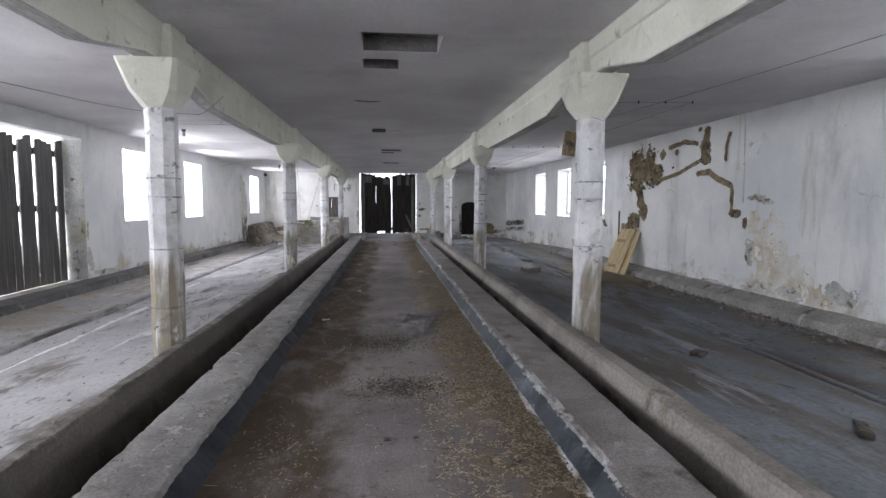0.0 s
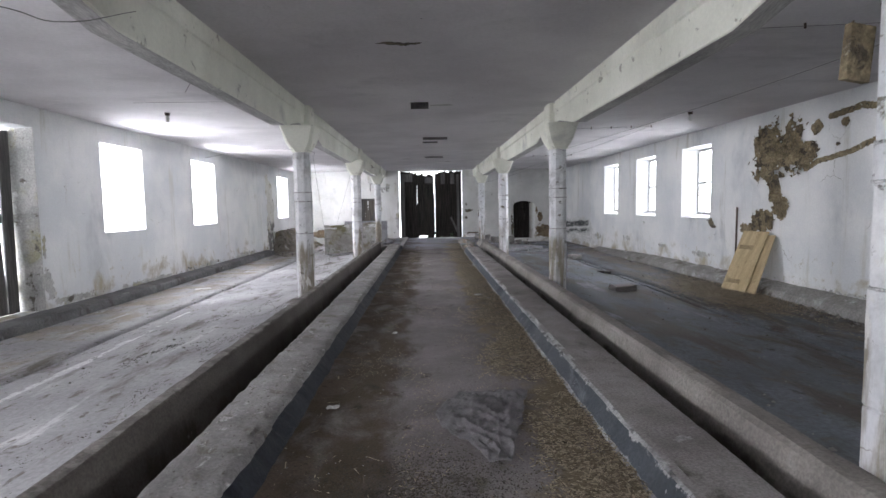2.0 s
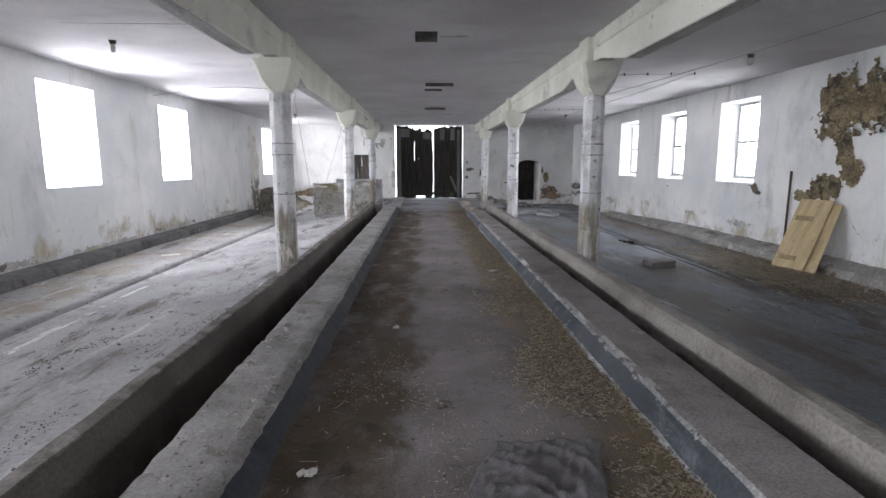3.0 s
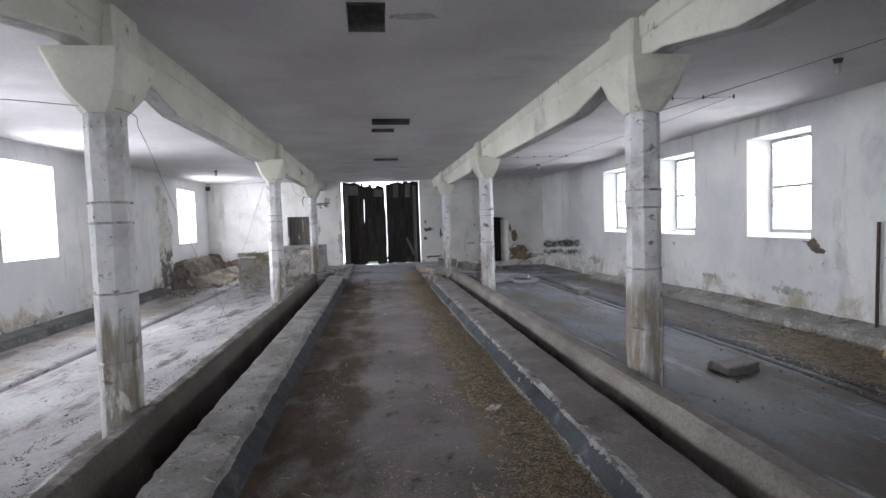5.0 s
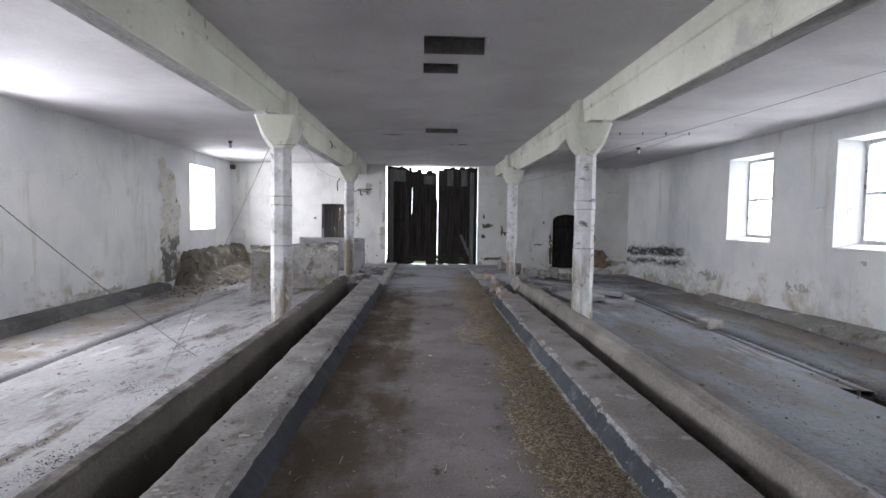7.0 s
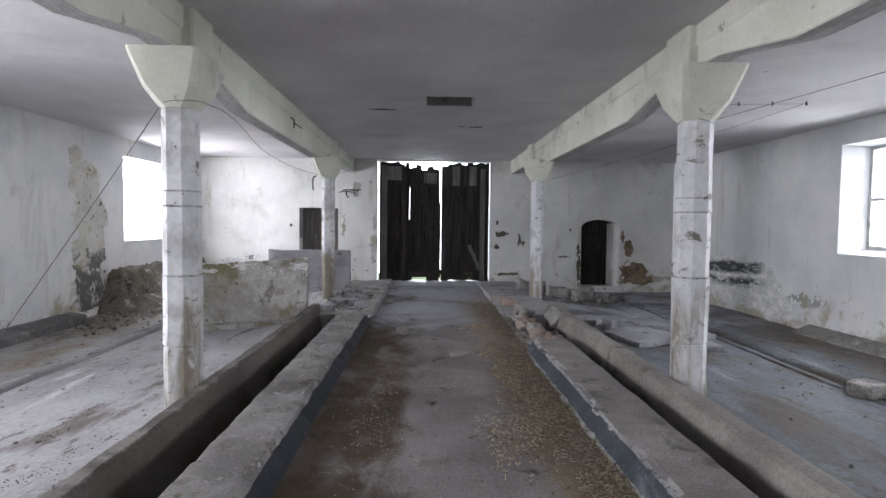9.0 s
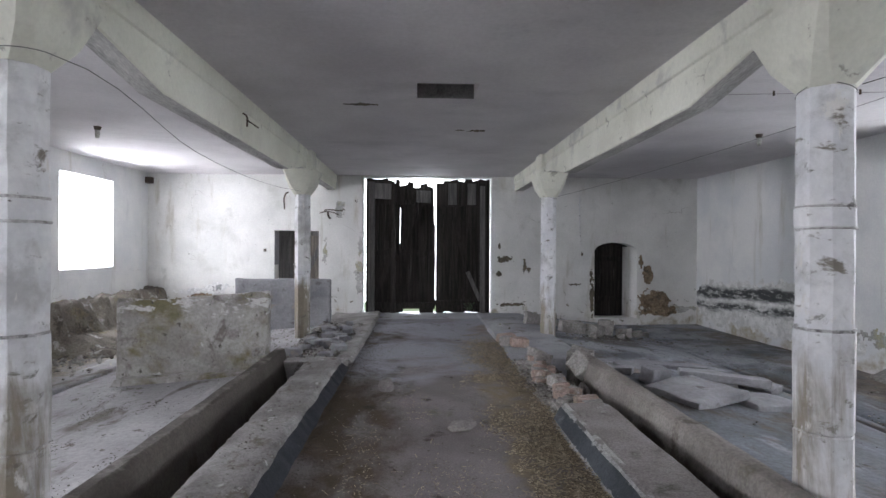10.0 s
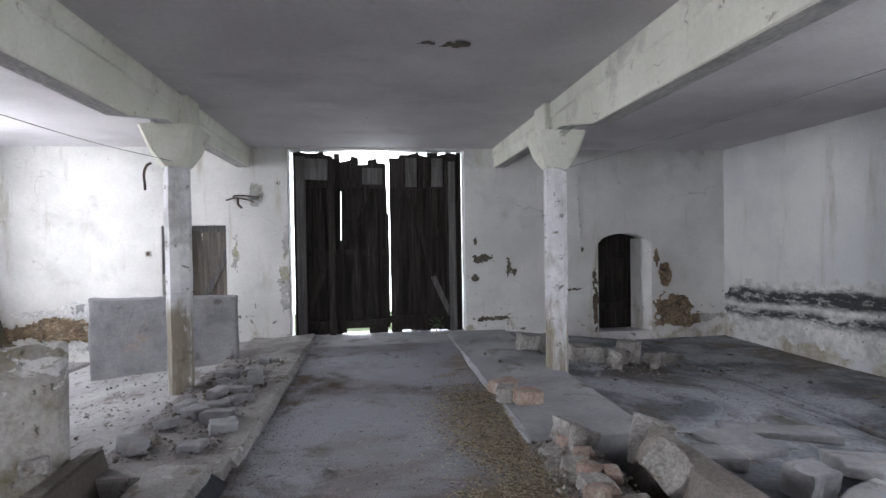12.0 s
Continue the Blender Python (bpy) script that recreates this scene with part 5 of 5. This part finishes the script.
rock("small upright grey stone on the walkway", 0.16, 0.13, 0.17, pose(-0.56, 22.94, -0.004, 0, 0, 30), 62.0)
rock("small flat grey stone on the walkway", 0.26, 0.2, 0.09, pose(0.16, 21.74, -0.004, 0, 0, 15), 67.0)


def scrap(x, y, size, turn, seed, label):
    """A crumpled scrap of paper."""
    bm = bmesh.new()
    grid = [[bm.verts.new(((i - 3) * size / 6 + wobble((i, j, seed), 0.9, size * 0.2), (j - 2) * size / 6 + wobble((j, i, seed), 0.9, size * 0.2),
             0.012 + abs(wobble((i, j, seed), 1.3, size * 0.45)))) for j in range(5)] for i in range(7)]
    for i in range(6):
        for j in range(4):
            if (i, j) not in ((0, 0), (5, 3), (5, 0)):
                bm.faces.new((grid[i][j], grid[i + 1][j], grid[i + 1][j + 1], grid[i][j + 1]))
    ob = solid("paper_scrap", bm, CERAMIC, label, "paper", "paper scraps", "", pose(x, y, walkway_height(x, y), 0, 0, turn))
    ob.modifiers.new("thickness", "SOLIDIFY").thickness = 0.002


SCRAPS = ((0.93, 17.8, 0.09, 20), (0.97, 17.66, 0.1, 70), (-0.15, 18.2, 0.04, 10), (0.67, 13.23, 0.13, 45), (0.81, 12.85, 0.05, 0), (-0.9, 8.2, 0.1, 30), (-0.58, 10.6, 0.08, 80))
for k, (x, y, size, turn) in enumerate(SCRAPS):
    scrap(x, y, size, turn, 3.0 + k * 1.7, "crumpled white paper scrap on the walkway litter")
for k, (x, y, s) in enumerate(((-1.55, 26.17, 0.26), (-1.42, 25.72, 0.22), (-1.72, 25.95, 0.2), (-1.6, 27, 0.26), (-1.75, 25.37, 0.24), (-1.5, 25.2, 0.26), (-1.62, 25.62, 0.22), (-1.9, 25.6, 0.2), (-1.45, 26.5, 0.24), (-1.75, 26.4, 0.26), (-1.83, 26.8, 0.24), (-1.38, 24.9, 0.22), (-1.9, 25.1, 0.18), (-1.55, 27.5, 0.22), (-1.95, 24.6, 0.26), (-1.5, 24.55, 0.2))):
    rubble("loose_brick", "broken dusty brick on the concrete strip", "brick", s, s * 0.65, 0.07 + 0.02 * (k % 3), pose(x, y, 0.055, 4 * (k % 3) - 4, 3, k * 35), 70 + k, SLAB_GREY, 0.02, "loose bricks")
rubble("rubble_stone", "dark lump lying on the aisle floor", "stone", 0.22, 0.12, 0.06, pose(3.35, 6.52, aisle_height(3.35, 6.52), 0, 0, 30), 80.0, BASIN, 0.03)
rubble("rubble_stone", "dark lump lying on the aisle floor", "stone", 0.22, 0.1, 0.05, pose(3.35, 4.44, aisle_height(3.35, 4.44), 0, 0, 60), 81.0, BASIN, 0.03)
# A small patch of sunlight on the aisle floor, made as a white sheet.
paper = bmesh.new()
add_box(paper, -0.16, 0.16, -0.1, 0.1, 0, 0.008)
solid("sun_patch_sheet", paper, CERAMIC, "thin white sheet in place of a sunlit spot on the floor", "paper", place=pose(-5.18, 16.12, aisle_height(-5.18, 16.12) + 0.012, 0, 0, 30))

# ---- cables, lamp holders, brackets ----
for k, cy in enumerate(COLUMN_YR):
    hoop = [(COL_R + 0.142 * math.cos(a), cy + 0.142 * math.sin(a), 2.45 + 0.02 * math.sin(2 * a)) for a in [i * 0.785 for i in range(9)]]
    tube("cable_hoop", hoop, 0.0028, CABLE, "wire wound round a column neck", "wire")
    end = (4.7, cy - 4.2, TOP - 0.02)
    tube("electric_cable", sag((COL_R + 0.145, cy - 0.08, 2.47), end, 0.05), 0.0028, CABLE, "thin cable rising from column neck to ceiling", "cable")
    for i in range(4):
        tube("cable_clip", [(4.7 - i * 0.42, cy - 4.2 + 0.05 * i, TOP - 0.05), (4.7 - i * 0.42, cy - 4.2 + 0.05 * i, TOP + 0.01)], 0.012, IRON, "small rusty cable clip on the ceiling", "clip")
    tube("electric_cable", [(4.7 - i * 0.42, cy - 4.2 + 0.05 * i, TOP - 0.03) for i in range(6)], 0.0028, CABLE, "thin cable clipped along the ceiling", "cable")
NECK = 2.44
tube("electric_cable", [(-5.6, 2.83, 3.2), (-4.2, 4.58, 2.75), (-3.0, 5.87, 2.5), (-2.37, 6.52, NECK), (-2.2, 6.49, NECK - 0.01), (-2.02, 6.61, NECK), (-2.05, 7.07, 2.52), (-2.06, 7.9, 2.86)], 0.0028, CABLE, "loose cable looped round a column neck", "cable")
tube("electric_cable", [(-3.4, 12.2, 2.3), (-2.85, 12.7, 2.46), (-2.4, 13.1, 2.5), (-2.05, 13.2, 2.47)] + sag((-2.1, 13.5, 2.4), (-2.75, 18.35, -0.07), 0.06), 0.0028, CABLE, "loose cable hanging from a column to the floor", "cable")
tube("electric_cable", [(-2.39, 19.85, 2.48), (-2.2, 19.7, 2.49), (-2.02, 19.8, 2.5), (-2.08, 21.7, 2.35), (-2.15, 24.0, 2.36), (-2.22, 26.3, 2.5)], 0.0028, CABLE, "loose cable slung between two columns", "cable")
tube("electric_cable", sag((-2.38, 19.85, 2.47), (-2.85, 17.7, -0.1), 0.03), 0.0028, CABLE, "thin cable hanging down to the floor", "cable")
tube("electric_cable", sag((-2.2, 12.61, TOP - 0.02), (-4.6, 12.61, TOP - 0.02), 0.0), 0.0028, CABLE, "thin cable clipped along the ceiling", "cable")
tube("electric_cable", [(-2.4, 10.4, TOP - 0.02), (-2.75, 10.4, 3.0), (-2.85, 10.4, 2.86)], 0.0028, CABLE, "short cable end hanging from the ceiling", "cable")
tube("bracket", [(-2.45, 26.36, 2.49), (-2.5, 26.36, 2.46), (-2.52, 26.36, 2.2)], 0.013, IRON, "rusty bent iron bracket on a column", "bracket")
tube("bracket", [(-2.4, 29.47, 2.38), (-2.35, 29.4, 2.4), (-1.98, 29.4, 2.38)], 0.012, IRON, "rusty iron bracket with a broken holder", "bracket")


tube("wall_conduit", [(3.48, Y1 - 0.02, 2.75), (3.48, Y1 - 0.014, 2.3), (3.52, Y1 - 0.014, 1.62)], 0.009, SHAFT, "thin whitewashed conduit on the end wall", "conduit")
tube("bracket", [(-2.5, Y1 - 0.03, 2.33), (-2.3, Y1 - 0.12, 2.36), (-2.05, Y1 - 0.1, 2.3)], 0.011, IRON, "bent rusty wire holder on the wall", "bracket")
tube("bracket", [(-2.3, Y1 - 0.1, 2.36), (-2.28, Y1 - 0.14, 2.25), (-2.24, Y1 - 0.1, 2.2)], 0.018, IRON, "broken insulator on a wall bracket", "bracket")
tube("bracket", [(COL_L + 0.11, 23.0, 3.0), (COL_L + 0.15, 23.0, 2.97), (COL_L + 0.15, 23.02, 2.86)], 0.01, IRON, "rusty hook on the side of a beam", "bracket")
tube("bracket", [(COL_L + 0.15, 23.0, 2.93), (COL_L + 0.2, 23.25, 2.9)], 0.008, IRON, "rusty wire stub on the side of a beam", "bracket")


def lamp_holder(x, y):
    lamp = thing("lamp_holder", "broken ceramic lamp holder hanging from the ceiling", "lamp", pose(x, y, TOP), "lamp holders")
    bm = bmesh.new()
    bmesh.ops.create_cone(bm, cap_ends=True, segments=14, radius1=0.035, radius2=0.05, depth=0.05, matrix=Matrix.Translation((0, 0, -0.025)))
    part("ceiling_rose", bm, IRON, lamp)
    bm = bmesh.new()
    bmesh.ops.create_cone(bm, cap_ends=True, segments=14, radius1=0.035, radius2=0.026, depth=0.07, matrix=Matrix.Translation((0, 0, -0.085)))
    part("socket", bm, CERAMIC, lamp, "pale ceramic socket")
    bm = bmesh.new()
    bmesh.ops.create_uvsphere(bm, u_segments=10, v_segments=7, radius=0.03, matrix=Matrix.Translation((0, 0, -0.135)))
    part("bulb", bm, CERAMIC, lamp, "dusty white bulb")
    return lamp


for x, y in ((4.62, 24.6), (-4.65, 24.7), (-4.57, 13.62), (4.76, 14.22)):
    lamp_holder(x, y)
switch = thing("light_switch", "small dark wall switch on the white wall", "switch", pose(-3.72, Y1, 1.48))
part("plate", box_bm(-0.045, 0.045, -0.02, -0.001, -0.045, 0.045, 0.006), CERAMIC, switch)
part("rocker", box_bm(-0.025, 0.025, -0.032, -0.021, -0.03, 0.03, 0.004), IRON, switch, "dark rocker")
vent = box_bm(XL + 0.01, XL + 0.14, Y1 - 0.16, Y1 - 0.02, 2.96, 3.1, 0.01)
solid("junction_box", vent, IRON, "dark junction box in the ceiling corner", "box")

# ---- plant at the gate ----
plant = thing("weed_plant", "small green weed growing under the gate", "plant", pose(0.93, Y1 + 0.12, 0.03))
for k in range(3):
    tube("stem", [(0, 0, 0), (0.03 * (k - 1), 0.01, 0.1), (0.07 * (k - 1), 0.0, 0.2)], 0.004, LEAF, "", "", plant)
for k in range(26):
    a, r, z = k * 2.4, 0.03 + 0.09 * random.random(), 0.05 + 0.2 * random.random()
    bm = bmesh.new()
    q = [bm.verts.new(p) for p in ((0, 0, 0), (0.02, 0.022, 0.006), (0.055, 0, 0.012), (0.02, -0.022, 0.006))]
    bm.faces.new((q[0], q[1], q[2])), bm.faces.new((q[0], q[2], q[3]))
    leaf = part("leaf", bm, LEAF, plant)
    leaf.matrix_local = pose(r * math.cos(a), r * math.sin(a) * 0.6, z, 0, -30 + 50 * random.random(), math.degrees(a))

# ---- straw, litter and grit ----


def blades(name, count, where, height, material, label, length=(0.015, 0.085), width=0.0038):
    verts, faces = [], []
    for _ in range(count):
        x, y = where()
        z = height(x, y) + 0.004 + random.random() ** 2 * 0.02
        a, el = random.random() * math.tau, (random.random() - 0.4) * 0.5
        l = length[0] + (length[1] - length[0]) * random.random() ** 2
        dx, dy, dz = math.cos(a) * l, math.sin(a) * l, math.sin(el) * l * 0.5
        w = width * (0.6 + random.random())
        px, py = -math.sin(a) * w, math.cos(a) * w
        i = len(verts)
        verts += [(x - px, y - py, z), (x + px, y + py, z), (x + dx + px, y + dy + py, z + abs(dz)), (x + dx - px, y + dy - py, z + abs(dz))]
        faces.append((i, i + 1, i + 2, i + 3))
    mesh = bpy.data.meshes.new(name)
    mesh.from_pydata(verts, [], faces)
    mesh.materials.append(material)
    return tagged(new(name, mesh), label, "", "", "stuff")


def walk_right():
    while True:
        x, y = 0.1 + 0.95 * random.random() ** 0.55, -0.5 + 25 * random.random()
        if noise.noise(Vector((x * 2, y * 0.9, 4))) + 0.6 * noise.noise(Vector((x * 9, y * 7, 8))) > 0.15 - 1.1 * (x - 0.45) + 0.5 * (random.random() - 0.5):
            return x, y


blades("straw_litter", 70000, walk_right, walkway_height, STRAW, "dry straw and chaff strewn beside the kerb", (0.01, 0.045), 0.0042)
blades("straw_litter", 3000, walk_right, lambda x, y: walkway_height(x, y) + 0.006, STRAW, "longer dry stalks among the chaff", (0.04, 0.16), 0.002)


def walk_patches():
    while True:
        x, y = -0.95 + 1.5 * random.random(), -0.5 + 24 * random.random()
        if noise.noise(Vector((x * 2.2, y * 0.8, 11))) > 0.22 + 0.3 * (random.random() - 0.5):
            return x, y


blades("straw_litter", 8000, walk_patches, walkway_height, STRAW, "trodden chaff in loose patches on the walkway", (0.006, 0.035), 0.0018)
blades("straw_litter", 900, lambda: (-1.05 + 1.6 * random.random(), -0.5 + 27 * random.random()), walkway_height, STRAW, "thin scattered straw on the walkway", (0.02, 0.13), 0.0018)


def around(cx, cy, sx, sy):
    return lambda: (cx + random.gauss(0, sx), cy + random.gauss(0, sy))


blades("straw_pile", 20000, around(5.35, 14.1, 0.34, 0.9), lambda x, y: aisle_height(x, y) + 0.07 * random.random() * max(0, 1 - abs(x - 5.5) * 1.5), STRAW, "thin pile of straw below the leaning boards", (0.03, 0.16), 0.0035)
blades("straw_pile", 1500, around(-5.6, 25.9, 0.35, 0.9), aisle_height, STRAW, "dry litter at the foot of the broken ledge", (0.03, 0.12), 0.004)


def pebbles(name, count, where, height, material, label, size=(0.004, 0.02)):
    verts, faces = [], []
    for _ in range(count):
        x, y = where()
        s = size[0] + (size[1] - size[0]) * random.random() ** 3
        z, i, a = height(x, y) + s * 0.25, len(verts), random.random() * 3
        for k in range(4):
            verts.append((x + math.cos(a + k * 1.57) * s * (0.6 + 0.7 * random.random()), y + math.sin(a + k * 1.57) * s * (0.6 + 0.7 * random.random()), z))
        verts += [(x, y, z + s * (0.4 + 0.5 * random.random())), (x, y, z - s * 0.5)]
        for k in range(4):
            j = (k + 1) % 4
            faces += [(i + k, i + j, i + 4), (i + j, i + k, i + 5)]
    mesh = bpy.data.meshes.new(name)
    mesh.from_pydata(verts, [], faces)
    mesh.materials.append(material)
    return tagged(new(name, mesh), label, "", "", "stuff")


pebbles("grit", 1100, lambda: (-2.3 - 4 * random.random(), -1 + 30 * random.random()), aisle_height, GRIT, "crumbs of plaster and dirt on the floor", (0.004, 0.024))
pebbles("grit", 1800, lambda: (2.3 + 3.9 * random.random(), -1 + 30 * random.random()), aisle_height, GRIT, "crumbs of plaster and dirt on the floor", (0.004, 0.024))
pebbles("grit", 3500, lambda: (-1.05 + 2.1 * random.random(), -0.5 + 29 * random.random()), walkway_height, GRIT, "crumbs and chaff on the walkway", (0.002, 0.011))
pebbles("grit", 4200, lambda: (-1.2 - 0.36 * random.random(), -0.5 + 24 * random.random()), lambda x, y: 0.166, GRIT, "crumbs on the trough kerb", (0.002, 0.013))
pebbles("dirt_clods", 9000, around(-0.22, 7.0, 0.3, 0.22), walkway_height, DIRT, "dark damp litter trodden on the walkway", (0.002, 0.009))
pebbles("dirt_clods", 2500, around(0.05, 5.5, 0.22, 0.16), walkway_height, DIRT, "dark damp litter trodden on the walkway", (0.003, 0.012))
pebbles("dirt_clods", 2500, lambda: (-1.08 + 0.35 * random.random() ** 2, 20.5 + 7.5 * random.random()), walkway_height, DIRT, "dark dirt along the walkway edge", (0.002, 0.009))
blades("straw_litter", 7000, around(0.85, 25.0, 0.22, 0.6), lambda x, y: walkway_height(x, y) + 0.01, STRAW, "brown litter heaped by the loose bricks", (0.01, 0.06), 0.004)
pebbles("plaster_debris", 900, around(5.8, 10.0, 0.14, 3.2), lambda x, y: aisle_height(x, y) + 0.01, GRIT, "fallen plaster crumbs at the wall foot", (0.006, 0.05))
pebbles("plaster_debris", 700, around(-5.6, 25.8, 0.3, 1.1), lambda x, y: aisle_height(x, y) + 0.01, GRIT, "fallen plaster crumbs below the scar", (0.008, 0.06))
pebbles("plaster_debris", 900, lambda: (-2.25 - 1.6 * random.random(), 24.2 + 4.6 * random.random()), aisle_height, GRIT, "crumbs between the stall partitions", (0.004, 0.022))
pebbles("plaster_debris", 1400, lambda: (1.0 + 0.52 * random.random(), 21.9 + 2.5 * random.random()), lambda x, y: 0.045, GRIT, "brick and mortar crumbs of the broken kerb", (0.005, 0.03))
pebbles("plaster_debris", 1200, lambda: (-1.3 - 0.8 * random.random(), 24.2 + 3.6 * random.random()), lambda x, y: 0.08, GRIT, "crumbs among the broken bricks", (0.005, 0.035))
pebbles("plaster_debris", 500, around(3.3, 27.1, 0.8, 0.35), aisle_height, GRIT, "crumbs between the concrete lumps", (0.006, 0.04))


def streak(cx, cy, sx, sy):
    """Places in ragged bands along the aisle."""
    def at():
        while True:
            x, y = cx + random.gauss(0, sx), cy + random.gauss(0, sy)
            if noise.noise(Vector((x * 4, y * 1.3, cx))) > 0.18:
                return x, y
    return at


for k, (x, y, sx, sy) in enumerate(((-2.5, 16.5, 0.14, 1.5), (-2.6, 11.0, 0.2, 1.5), (-3.4, 10.9, 0.35, 0.5), (-2.9, 14.6, 0.4, 0.7), (-3.0, 18.6, 0.4, 0.9), (-3.1, 22.6, 0.5, 0.7), (3.2, 15.2, 0.4, 1.0), (4.7, 20.4, 0.4, 1.2), (3.1, 25.6, 0.6, 0.5))):
    pebbles("dirt_clods", 1500, streak(x, y, sx, sy * 1.7), aisle_height, DIRT, "dark crumbled dirt scattered on the aisle floor", (0.002, 0.009))
